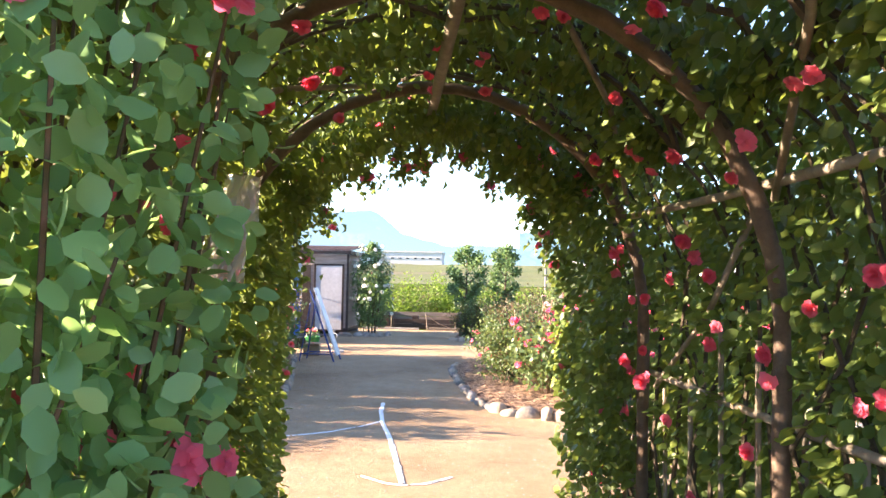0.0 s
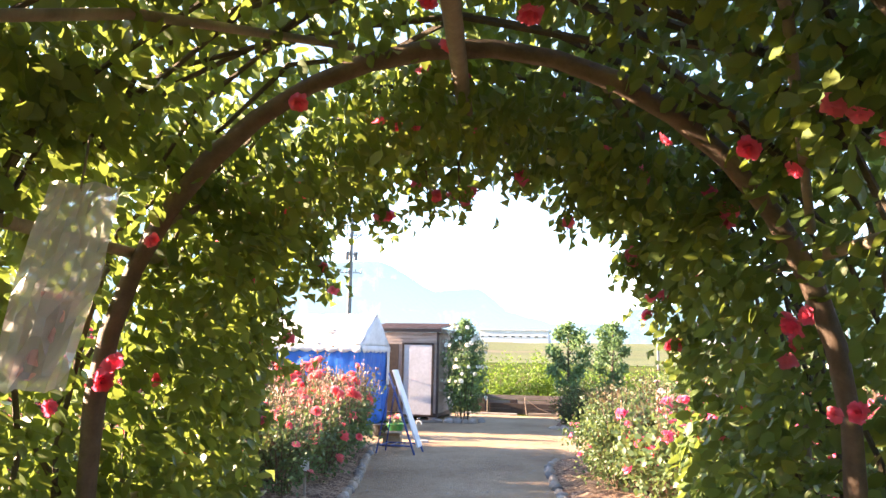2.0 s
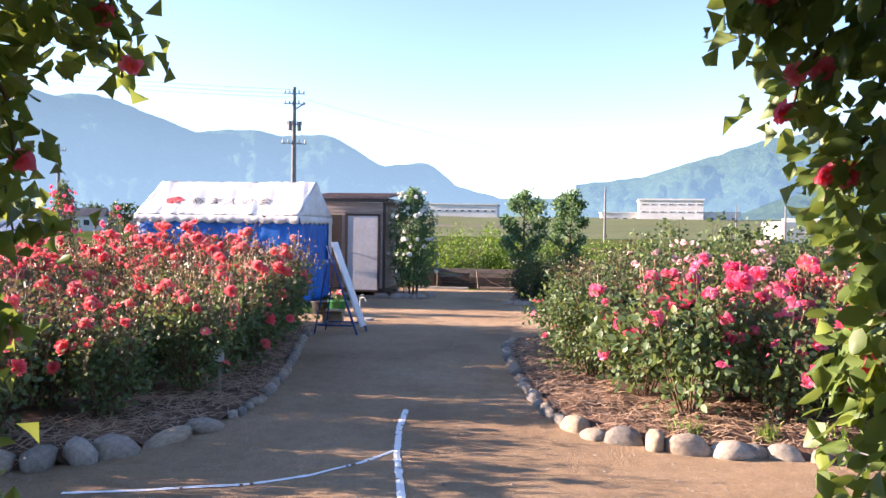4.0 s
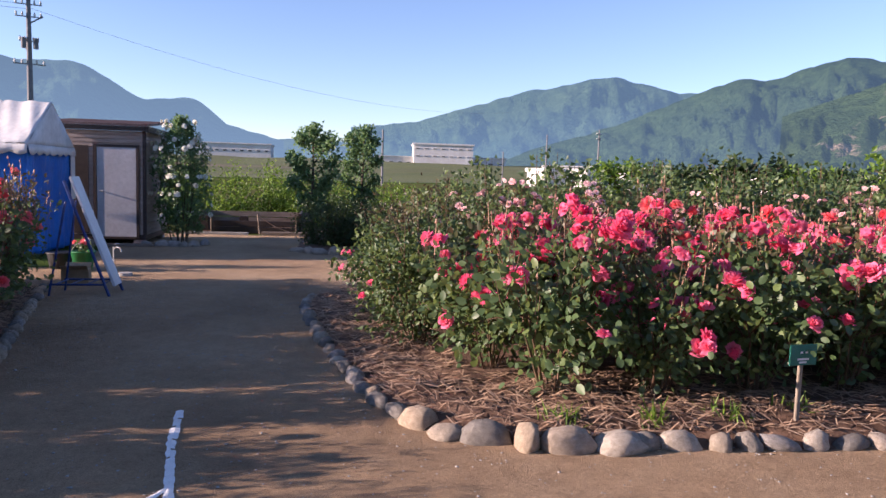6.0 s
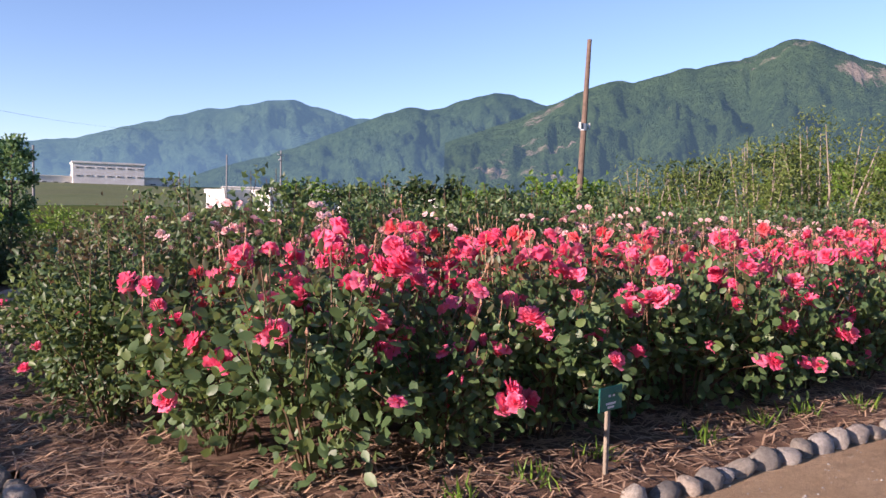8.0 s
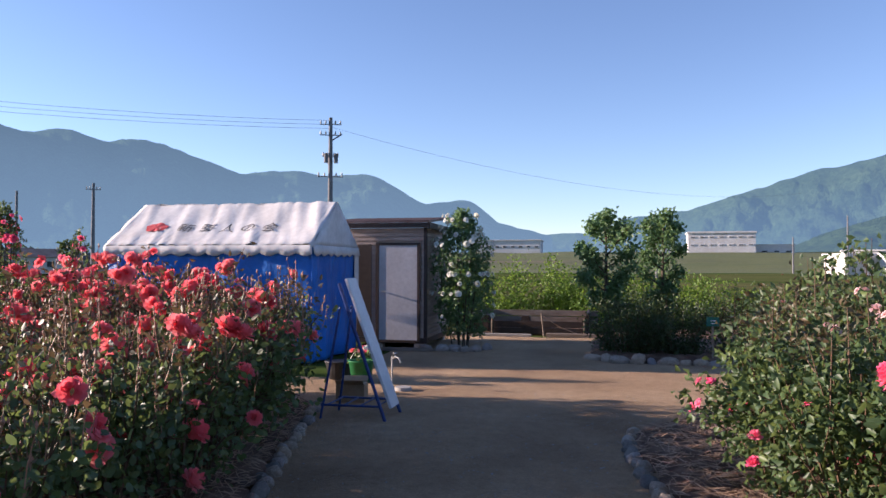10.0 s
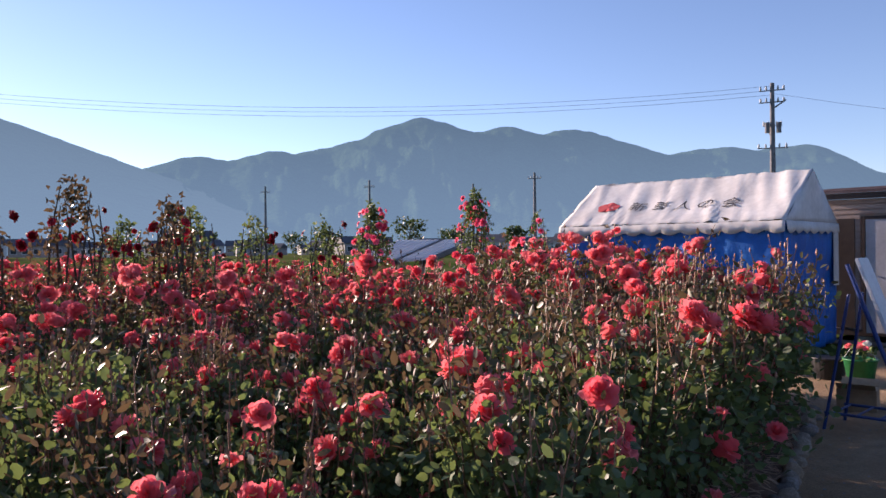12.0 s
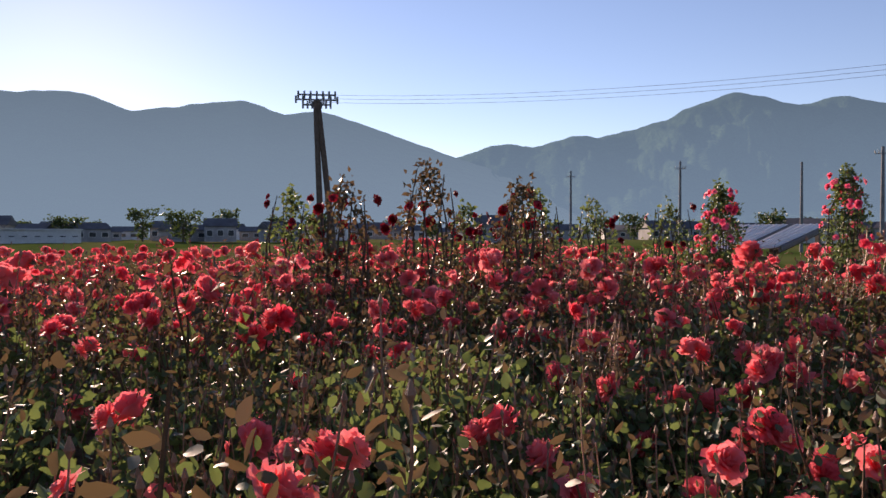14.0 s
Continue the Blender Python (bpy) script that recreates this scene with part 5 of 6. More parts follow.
def pillar_rose(name, label, at, height, radius, colour, leaves, blooms, rand, material="leaf", top=0.6, leaf_len=.055, bloom_scale=1.0):
    """A climbing rose trained up a pillar, with bare canes at its foot."""
    ob = thing(name, label, "climbing rose", at)
    pts = []
    bm = bmesh.new()
    for i in range(9):
        a = 2 * math.pi * i / 9
        r = radius * rand.uniform(.25, .8)
        line = [Vector((.5 * r * math.cos(a), .5 * r * math.sin(a), -.03)), Vector((r * math.cos(a + .3), r * math.sin(a + .3), height * .4)), Vector((r * math.cos(a + .8), r * math.sin(a + .8), height * .75)), Vector((r * top * math.cos(a + 1.2), r * top * math.sin(a + 1.2), height * rand.uniform(.86, .98)))]
        tube(bm, line, [.014, .011, .008, .004], 5, False)
        for t in np.linspace(0, 1, 16):
            k = min(int(t * 3), 2)
            q = line[k].lerp(line[k + 1], t * 3 - k)
            if q.z > height * .17:
                pts.append(tuple(q))
    part("branchwork", bm, M["bark"], ob)["kind"] = "stuff"
    shell = []
    for i in range(900):
        a, z = rand.uniform(0, 6.28), height * rand.uniform(.09, .99)
        full = radius * min(1, .55 + z / height * 1.6, (1.04 - z / height) * 3.2) * (1 + .25 * noise.noise((a * 1.2, z * 2.2, at[0])))
        rr = full * rand.uniform(.45, 1.0)
        shell.append((rr * math.cos(a), rr * math.sin(a), z))
    leaf_mass(shell, rand, leaves, (radius * .07, radius * .07, .05), None, leaf_len, material, ob)
    for i in range(blooms):
        q = Vector(pts[int(rand.integers(0, len(pts)))])
        a = rand.uniform(0, 6.28)
        rr = radius * rand.uniform(.98, 1.12) * (1 if q.z < height * .8 else .7)
        set_bloom(BLOOMS[colour][i % 3], (rr * math.cos(a), rr * math.sin(a), q.z), (math.cos(a), math.sin(a), .4), ob, rand, bloom_scale * rand.uniform(.8, 1.2))
    return ob


def hanging_bag():
    """A crumpled clear bag with a reddish print, tied to the tunnel's side."""
    ob = thing("hanging_plastic_bag", "crumpled clear plastic bag tied to the tunnel side", "plastic bag", (-.62, 4.27, 1.57), -50)
    v, f = [], []
    for j in range(13):
        for i in range(9):
            u, w = i / 8 - .5, j / 12
            v.append((.04 * noise.noise((u * 7, w * 5, 2)) + u * .03, u * .165 * (1 - .25 * abs(w - .5)) + .08 * (w - .5), w * .46 + .02 * noise.noise((u * 6, w * 4, 8))))
    for j in range(12):
        for i in range(8):
            k = j * 9 + i
            f.append((k, k + 1, k + 10, k + 9))
    solid(sheet("bag", v, f, M["film"], ob), .004)
    solid(sheet("insert", [(x * .6 - .01, y * .6 - .015, z * .42 + .02) for x, y, z in v], f, M["blush"], ob, label="faded pink paper insert"), .003)
    part("tie", bar([(.0, .03, .44), (.0, .035, .5), (-.03, .04, .58)], .003, 5), M["plank"], ob)


hanging_bag()
r3 = np.random.default_rng(12)
pillar_rose("white_rose", "tall white climbing rose on a pillar beside the shed", (-3.08, 21.75, 0), 2.55, .54, "white", 7000, 95, r3, "leaf_tree", .7, .06, 1.2)
pillar_rose("red_pillar_rose", "red climbing rose on a slim pillar at the bed's edge", (-9.5, 15.6, 0), 2.15, .28, "red", 1900, 72, r3, "leaf", .5, .06, 1.25)
pillar_rose("red_pillar_rose", "red climbing rose on a tall slim pillar at the bed's edge", (-9.15, 17.45, 0), 2.42, .3, "red", 1900, 72, r3, "leaf", .5, .06, 1.25)
pillar_rose("red_pillar_rose", "sparse red climbing rose beside the tent", (-8.75, 18.55, 0), 2.1, .26, "red", 500, 20, r3, "leaf", .6, .055, 1.5)
for x, y, h in ((-9.4, 13.6, 1.85), (-8.8, 14.2, 1.8), (-9.9, 12.2, 1.8), (-8.1, 11.0, 2.1), (-7.5, 11.6, 1.9), (-8.3, 12.2, 1.85), (-10.2, 13.0, 1.9), (-7.9, 10.2, 1.9), (-9.0, 10.0, 1.85)):
    pillar_rose("dark_red_rose", "tall dark red rose bush with bare upper stems", (x, y, .05), h, .34, "crimson", 900, 15, r3, "leaf" if h < 1.88 else "leaf_red", .8, .055, 1.05)


def tree(name, label, at, height, radius, rand, leaves, material="leaf_tree", trunk=.05, low=.25, leaf_len=.08):
    ob = thing(name, label, "tree", at)
    bm = bmesh.new()
    lean = rand.uniform(-.1, .1)
    top = Vector((lean, rand.uniform(-.1, .1), height * .92))
    tube(bm, [(0, 0, -.05), (lean * .2, 0, height * .35), top], [trunk, trunk * .75, trunk * .2], 8, False)
    pts = []
    for i in range(16):
        t = low + (1 - low) * (i + .5) / 16
        a = i * 2.4 + rand.uniform(-.4, .4)
        r = radius * (math.sin(math.pi * min(1, (1 - t) * 1.15 + .12)) ** .7) * rand.uniform(.65, 1.1)
        s = Vector((lean * t, 0, height * t * .92))
        e = s + Vector((math.cos(a) * r, math.sin(a) * r, r * rand.uniform(.5, 1.0)))
        e.z = min(e.z, height)
        m = s.lerp(e, .5) + Vector((0, 0, -.05 * r))
        tube(bm, [s, m, e], [trunk * .4, trunk * .25, trunk * .08], 5, False)
        pts += [tuple(s.lerp(e, u)) for u in (.3, .5, .65, .8, .92, 1.0)]
        for k in range(3):
            b = a + rand.uniform(-1.2, 1.2)
            e2 = m.lerp(e, rand.uniform(.2, .9)) + Vector((math.cos(b), math.sin(b), rand.uniform(.2, 1.1))) * r * .35
            tube(bm, [m.lerp(e, .4), e2], [trunk * .14, trunk * .05], 4, False)
            pts += [tuple(m.lerp(e2, u)) for u in (.5, .75, 1.0)]
    part("trunk", bm, M["bark"], ob)
    s = radius * .13
    leaf_mass(pts, rand, leaves, (s, s, s), None, leaf_len, material, ob, "crown")
    return ob


tree("young_tree", "upright leafy young tree with a ragged crown", (-.45, 22.0, 0), 2.5, .52, r3, 3600, leaf_len=.085)
tree("young_tree", "upright leafy young tree with an open crown", (.62, 23.2, 0), 2.62, .5, r3, 3200, leaf_len=.085)


def shrub(name, label, at, height, radius, rand, leaves, material, leaf_len=.05, slim=.5):
    """A low dense shrub with many stems."""
    ob = thing(name, label, "shrub", at)
    bm = bmesh.new()
    pts = []
    for i in range(22):
        a, r = rand.uniform(0, 6.28), radius * math.sqrt(rand.uniform(0, 1))
        h = height * (1 - .45 * (r / radius) ** 2) * rand.uniform(.75, 1.08)
        e = Vector((math.cos(a) * r, math.sin(a) * r, h))
        s = Vector((math.cos(a) * r * .3, math.sin(a) * r * .3, -.03))
        tube(bm, [s, s.lerp(e, .55) + Vector((0, 0, .05)), e], [.01, .007, .003], 4, False)
        pts += [tuple(s.lerp(e, u)) for u in np.linspace(.15, 1, 8)]
    part("branchwork", bm, M["cane"], ob)["kind"] = "stuff"
    s = radius * .15
    leaf_mass(pts, rand, leaves, (s, s, height * .06), None, leaf_len, material, ob, "foliage", slim=slim)
    return ob


for x, y, h, r, n in ((-.12, 20.85, 1.1, .72, 5500), (.75, 20.9, 1.0, .7, 4500), (.3, 21.7, 1.2, .75, 4000), (1.6, 21.2, 1.1, .7, 1800), (2.6, 21.5, 1.2, .8, 1800)):
    shrub("shrub", "dark green rounded shrub ringed by stones", (x, y, 0), h, r, r3, n, "leaf_shrub")
for x, y, h, r in ((-3.0, 27.9, 1.75, 1.25), (-1.9, 28.3, 1.85, 1.2), (-.8, 28.0, 1.35, 1.1), (-4.4, 28.4, 1.8, 1.1), (.5, 28.5, 1.3, 1.1), (2.0, 28.2, 1.5, 1.2), (-6.0, 28.2, 1.7, 1.2)):
    shrub("scrub", "sunlit yellow-green scrub behind the planter", (x, y, 0), h, r, r3, 2600, "leaf_bright", .085, .62)
for k in range(14):
    shrub("weed_clump", "low rough green weeds at the field's edge", (3.5 + k * 1.5 + r3.uniform(-.4, .4), 26.5 + r3.uniform(-1.5, 2), 0), r3.uniform(.8, 1.5), r3.uniform(.8, 1.2), r3, 700, "leaf_shrub", .12, .4)


for k in range(16):
    shrub("field_shrub", "low green shrub at the field's edge", (-17.2 - r3.uniform(0, 4), -1 + k * 1.15, 0), r3.uniform(.7, 1.15), r3.uniform(.8, 1.2), r3, 700, "leaf_shrub", .11, .45)


def planter():
    """A low enclosure of boards round a dark pit, with a stake and a slack rope."""
    ob = thing("board_pit", "low dark pit walled with weathered boards", "pit", (-2.2, 24.6, 0))
    for k in range(3):
        z = .02 + k * .15
        part("board", boxed(-1.2, 1.6, z, 1.6, 1.65, z + .138, bevel=.006), M["plank"], ob)
        if k < 2:
            # dark trim colour paints in the shadow on the front boards
            part("board", boxed(-.75, -.03, z, 1.3, .02, z + .138, bevel=.006), M["darktrim"], ob)
    for x, a in ((-1.03, .2), (1.38, 0)):
        part("side_board", boxed(x - .03, a, .02, x + .03, 1.6, .5, bevel=.006), M["darktrim"], ob)
    part("corner_block", boxed(-1.25, .1, 0, -.8, .5, .42, bevel=.02), M["darktrim"], ob)
    part("corner_block", boxed(-.1, .3, 0, .1, .5, .4, bevel=.02), M["darktrim"], ob)
    part("pit_floor", boxed(-1.0, .03, 0, 1.35, 1.59, .05), M["mulch"], ob)
    for x in (-.7, 1.32):
        part("stub_post", bar([(x, -.07, 0), (x, -.07, .42 + .06 * math.sin(x * 9))], .035, 7), M["bark"], ob)
    part("stake", bar([(.45, -.3, 0), (.4, -.3, .5)], .018, 7), M["plank"], ob)
    part("rope", bar([(.42, -.3, .45), (.8, -.28, .2), (1.2, -.25, .05)], .012, 6), M["straw"], ob)
    part("sill", boxed(-1.6, -.55, 0, .2, -.4, .06, bevel=.01), M["concrete"], ob)
    part("sill", boxed(.5, -.5, 0, 1.9, -.32, .08, bevel=.01), M["plank"], ob)


planter()


# ---------------------------------------------------------------- beyond the garden
def utility_pole(name, label, at, height, radius, material, arms, gear=False, lean=0.0):
    ob = thing(name, label, "utility pole", at)
    part("shaft", bar([(0, 0, -.3), (lean * .5, 0, height * .5), (lean, 0, height)], [radius * 1.3, radius * 1.1, radius * .8], 10), M[material], ob)
    for z, w, turn in arms:
        c, s = math.cos(radians(turn)) * w / 2, math.sin(radians(turn)) * w / 2
        x = lean * z / height
        arm = part("cross_arm", bar([(x - c, -s, z), (x + c, s, z)], radius * .24, 5), M["pole"], ob)
        for u in (-.9, -.45, .45, .9):
            part("insulator", bar([(x + c * u, s * u, z), (x + c * u, s * u, z + .12), (x + c * u, s * u, z + .3)], [.04, .075, .04], 7), M["plaster"], arm)
    if gear:
        for a in (0, 2.1, 4.2):
            part("transformer", bar([(.42 * math.cos(a), .42 * math.sin(a), height * .73), (.42 * math.cos(a), .42 * math.sin(a), height * .785)], .16, 10), M["pole"], ob)
        part("lamp_arm", bar([(0, 0, height * .86), (.9, 0, height * .9)], .05, 6), M["pole"], ob)
    return ob


def far_at(az, dist):
    return -math.sin(radians(az)) * dist - .9, 8.5 + math.cos(radians(az)) * dist


def sky_wire(p, q, sag, label):
    ob = thing("overhead_wire", label, "wire", p)
    d = Vector(q) - Vector(p)
    pts = [tuple(d * t - Vector((0, 0, sag * 4 * t * (1 - t)))) for t in np.linspace(0, 1, 15)]
    part("wire", bar(pts, .011, 4), M["coil"], ob)


utility_pole("utility_pole", "grey utility pole with transformers and crossarms behind the tent", (-20.1, 60, 0), 12.6, .17, "pole", ((12.1, 1.6, 20), (11.3, 1.6, 20), (9.7, 1.2, 30), (8.2, 1.9, 25)), True)
utility_pole("utility_pole", "weathered brown utility pole beyond the rose beds", (30.2, 39.5, 0), 11.5, .16, "rustpole", (), False, .5)
band = thing("pole_bracket", "white insulator bracket clamped to the brown pole", "pole fitting", (30.45, 39.5, 6.4))
part("clamp", bar([(0, 0, -.2), (0, 0, .2)], .21, 10), M["galv"], band)
for q in (-.35, .35):
    part("insulator", bar([(q, -.1, -.1), (q, -.1, .25)], .08, 8), M["plaster"], band)
    part("arm", bar([(0, 0, 0), (q, -.1, 0)], .04, 6), M["galv"], band)
x, y = far_at(37.3, 75)
utility_pole("utility_pole", "slim grey utility pole at the village edge", (x, y, 0), 9.2, .15, "pole", ((8.6, 1.3, 40),))
x, y = far_at(42, 90)
utility_pole("utility_pole", "slim grey utility pole at the village edge", (x, y, 0), 9.5, .14, "pole", ())
x, y = far_at(50, 95)
utility_pole("utility_pole", "slim grey utility pole at the village edge", (x, y, 0), 10.5, .15, "pole", ((9.6, 1.3, 40),))
x, y = far_at(57.8, 140)
utility_pole("utility_pole", "slim grey utility pole among the houses", (x, y, 0), 13.5, .2, "pole", ((12.4, 1.6, 50),))
for az, d, h in ((-4.4, 120, 9), (-21, 150, 12), (-17, 170, 12), (-13.6, 200, 9)):
    x, y = far_at(az, d)
    utility_pole("utility_pole", "distant slim pole before the buildings", (x, y, 0), h, .16, "pole", ((h - 1, 1.4, 10), (h - 2, 1.2, 10)) if az == -21 else ())


def twin_pole():
    """Two tall poles that lean together, with a bushy bundle of fittings at the top."""
    x, y = far_at(77.2, 62)
    ob = thing("twin_pole", "pair of tall dark leaning poles with crossarms at the top", "utility pole", (x, y, 0))
    part("shaft", bar([(.15, .35, -.3), (0, -.1, 12.4)], [.28, .2], 10), M["rustpole"], ob)
    part("shaft", bar([(.55, 1.3, -.3), (0, .1, 12.4)], [.28, .2], 10), M["rustpole"], ob)
    for z, w in ((12.5, 3.4), (12.9, 3.0), (12.1, 2.2)):
        arm = part("cross_arm", bar([(-.4, -w / 2, z), (.4, w / 2, z)], .08, 6), M["pole"], ob)
        for u in np.linspace(-.95, .95, 7):
            part("insulator", bar([(.4 * u, w / 2 * u, z - .3), (.4 * u, w / 2 * u, z + .3)], .09, 6), M["pole"], arm)
    return x, y


tx, ty = twin_pole()
for dz in (12.3, 12.6, 12.9):
    sky_wire((tx, ty, dz), (-20.1, 60, dz - .5), 1.3, "thin overhead wire sagging between two poles")
sky_wire((-20.1, 60, 11.9), (25, 110, 11), 2.2, "thin overhead wire crossing to the far fields")


def long_building(name, label, at, turn, size, storeys, bays, roof, material="plaster"):
    w, d, h = size
    ob = thing(name, label, "building", at, turn)
    part("wall", boxed(-w / 2, 0, -3, w / 2, d, h), M[material], ob)
    part("roof", boxed(-w / 2 - .4, -.4, h, w / 2 + .4, d + .4, h + roof, bevel=.1), M["plaster"], ob)
    for s in range(storeys):
        for b in range(bays):
            x = -w / 2 + w * (b + .5) / bays
            z = h * (s + .42) / storeys
            win = part("window", boxed(x - w / bays * .3, -.12, z, x + w / bays * .3, .02, z + h / storeys * .2), M["plaster"], ob)
            part("pane", boxed(x - w / bays * .22, -.16, z + .15, x + w / bays * .22, -.122, z + h / storeys * .14), M["pane"], win)
    return ob


def embankment():
    """A low terrace of bare earth on which the white buildings stand."""
    v, f, n = [], [], 90
    for i in range(n + 1):
        x = -90 + 330 * i / n
        for y, z in ((210, -.5), (240, 1.2), (262, 4.5), (285, 6.6), (300, 7.2), (420, 7.4)):
            v.append((x, y + 6 * noise.noise((x * .02, y * .01, 1)), z + .7 * noise.noise((x * .05, y * .05, 2)) * (z > 1)))
    for i in range(n):
        for j in range(5):
            a = i * 6 + j
            f.append((a, a + 6, a + 7, a + 1))
    tagged(sheet("embankment", v, f, M["earth"], smooth=True), "bare brown earth terrace beyond the fields", "ground", kind="structure")


embankment()
long_building("long_white_hall", "long low white hall on the far terrace", (-37, 300, 7), 0, (28, 14, 4.8), 1, 9, .5)
long_building("white_block", "white three-storey block beyond the fields", (43, 290, 5.2), -4, (23, 16, 8.6), 3, 7, .7)
long_building("white_wing", "low white annexe beside the block", (60, 292, 5), -4, (16, 12, 4.4), 1, 4, .4)
long_building("white_wing", "low white annexe beside the block", (25, 296, 5), 0, (14, 12, 4.0), 1, 4, .4)
long_building("pale_depot", "long pale depot beyond the hedge", (95, 260, 2), -15, (40, 14, 4.6), 1, 9, .5)
for k in range(9):
    x, y = far_at(-18 - k * 3.2, 180)
    long_building("far_house", "small pale house beyond the hedge", (x, y, 0), 20 + k * 3, (9, 7, 3.6), 1, 3, .9)


x, y = far_at(96.5, 170)
long_building("greenhouse", "long low pale greenhouse among the fields", (x, y, 0), 96, (18, 8, 2.6), 1, 8, .3)


def house(at, turn, size, wall, rand):
    w, d, h = size
    ob = thing("village_house", "low village house with a dark pitched roof", "house", at, turn, group="village houses")
    part("wall", boxed(-w / 2, -d / 2, -.3, w / 2, d / 2, h), M[wall], ob)
    r = h * .55
    v = [(-w / 2 - .5, -d / 2 - .5, h - .1), (w / 2 + .5, -d / 2 - .5, h - .1), (w / 2 + .5, d / 2 + .5, h - .1), (-w / 2 - .5, d / 2 + .5, h - .1), (-w / 2 - .3, 0, h + r), (w / 2 + .3, 0, h + r)]
    sheet("roof", v, [(0, 1, 5, 4), (2, 3, 4, 5), (1, 2, 5), (3, 0, 4), (3, 2, 1, 0)], M["tileroof"], ob)
    for k in range(3):
        x = -w / 3 + k * w / 3
        win = part("window", boxed(x - w * .1, -d / 2 - .08, h * .3, x + w * .1, -d / 2 + .02, h * .75), M["plaster"], ob)
        part("pane", boxed(x - w * .085, -d / 2 - .12, h * .34, x + w * .085, -d / 2 - .082, h * .71), M["pane"], win)


r4 = np.random.default_rng(33)
for k in range(46):
    az = 27 + k * 1.75 + r4.uniform(-.6, .6)
    x, y = far_at(az, r4.uniform(190, 320))
    house((x, y, 0), r4.uniform(-30, 30) + az, (r4.uniform(8, 13), r4.uniform(6, 9), r4.uniform(2.8, 4.6)), ("plaster", "greywall", "greywall", "siding")[k % 4], r4)
for k in range(26):
    az = 26 + k * 3 + r4.uniform(-1, 1)
    x, y = far_at(az, r4.uniform(170, 330))
    tree("village_tree", "dark rounded tree among the village houses", (x, y, 0), r4.uniform(5, 9), r4.uniform(2.5, 4.5), r4, 420, "leaf_shrub", .25, .2, .9)
for k in range(20):
    x, y = far_at(-24 - k * 2.2 + r4.uniform(-.8, .8), r4.uniform(45, 80))
    tree("field_tree", "green broadleaf tree beyond the rose beds", (x, y, 0), r4.uniform(2.0, 2.9) * (1 if k < 13 else 2.0), r4.uniform(1.8, 3), r4, 700, "leaf_shrub" if k % 3 else "leaf_bright", .2, .12, .45)


for k in range(11):
    x, y = far_at(-40 - k * 2.6 + r4.uniform(-.8, .8), r4.uniform(30, 40))
    shrub("field_hedge", "leafy green hedge shrub beyond the rose beds", (x, y, 0), r4.uniform(2.0, 2.8), r4.uniform(1.4, 2.0), r4, 1300, "leaf_bright" if k % 2 else "leaf_shrub", .22, .5)


def feathery_tree(at, height, radius, rand, leaves):
    """Thin bare stems that fan upwards into a loose, fine-leaved crown."""
    ob = thing("feathery_tree", "tall feathery yellow-green tree on many thin stems", "tree", at, group="feathery trees")
    pts = []
    for i in range(12):
        a, r = rand.uniform(0, 6.28), radius * math.sqrt(rand.uniform(.02, 1))
        s = Vector((math.cos(a) * r * .35, math.sin(a) * r * .35, -.05))
        e = Vector((math.cos(a) * r, math.sin(a) * r, height * (1 - .4 * (r / radius) ** 2) * rand.uniform(.8, 1)))
        m = s.lerp(e, .5) + Vector((rand.uniform(-.15, .15), rand.uniform(-.15, .15), .1))
        part("stem", bar([s, m, e], [.05, .035, .01], 6), M["bamboo"], ob)
        for u in np.linspace(.3, 1, 9):
            q = s * (1 - u) ** 2 + m * 2 * u * (1 - u) + e * u * u
            pts += [tuple(q + Vector((rand.uniform(-1, 1), rand.uniform(-1, 1), rand.uniform(-.4, .6))) * radius * .3) for k in range(3)]
    leaf_mass(pts, rand, leaves, (radius * .13, radius * .13, radius * .1), None, .15, "leaf_feather", ob, "crown", slim=.32)


for x, y, h, r, n in ((23.2, 20.6, 5.6, 1.9, 4200), (25.3, 19.2, 5.0, 1.9, 3600), (21.4, 22.0, 4.3, 1.7, 3000), (20.0, 23.2, 3.5, 1.6, 2400), (27.5, 17.5, 4.6, 1.9, 2600), (18.2, 23.9, 3.0, 1.5, 1900), (29.0, 15.2, 5.2, 2.0, 2600)):
    feathery_tree((x, y, 0), h, r, r4, n)


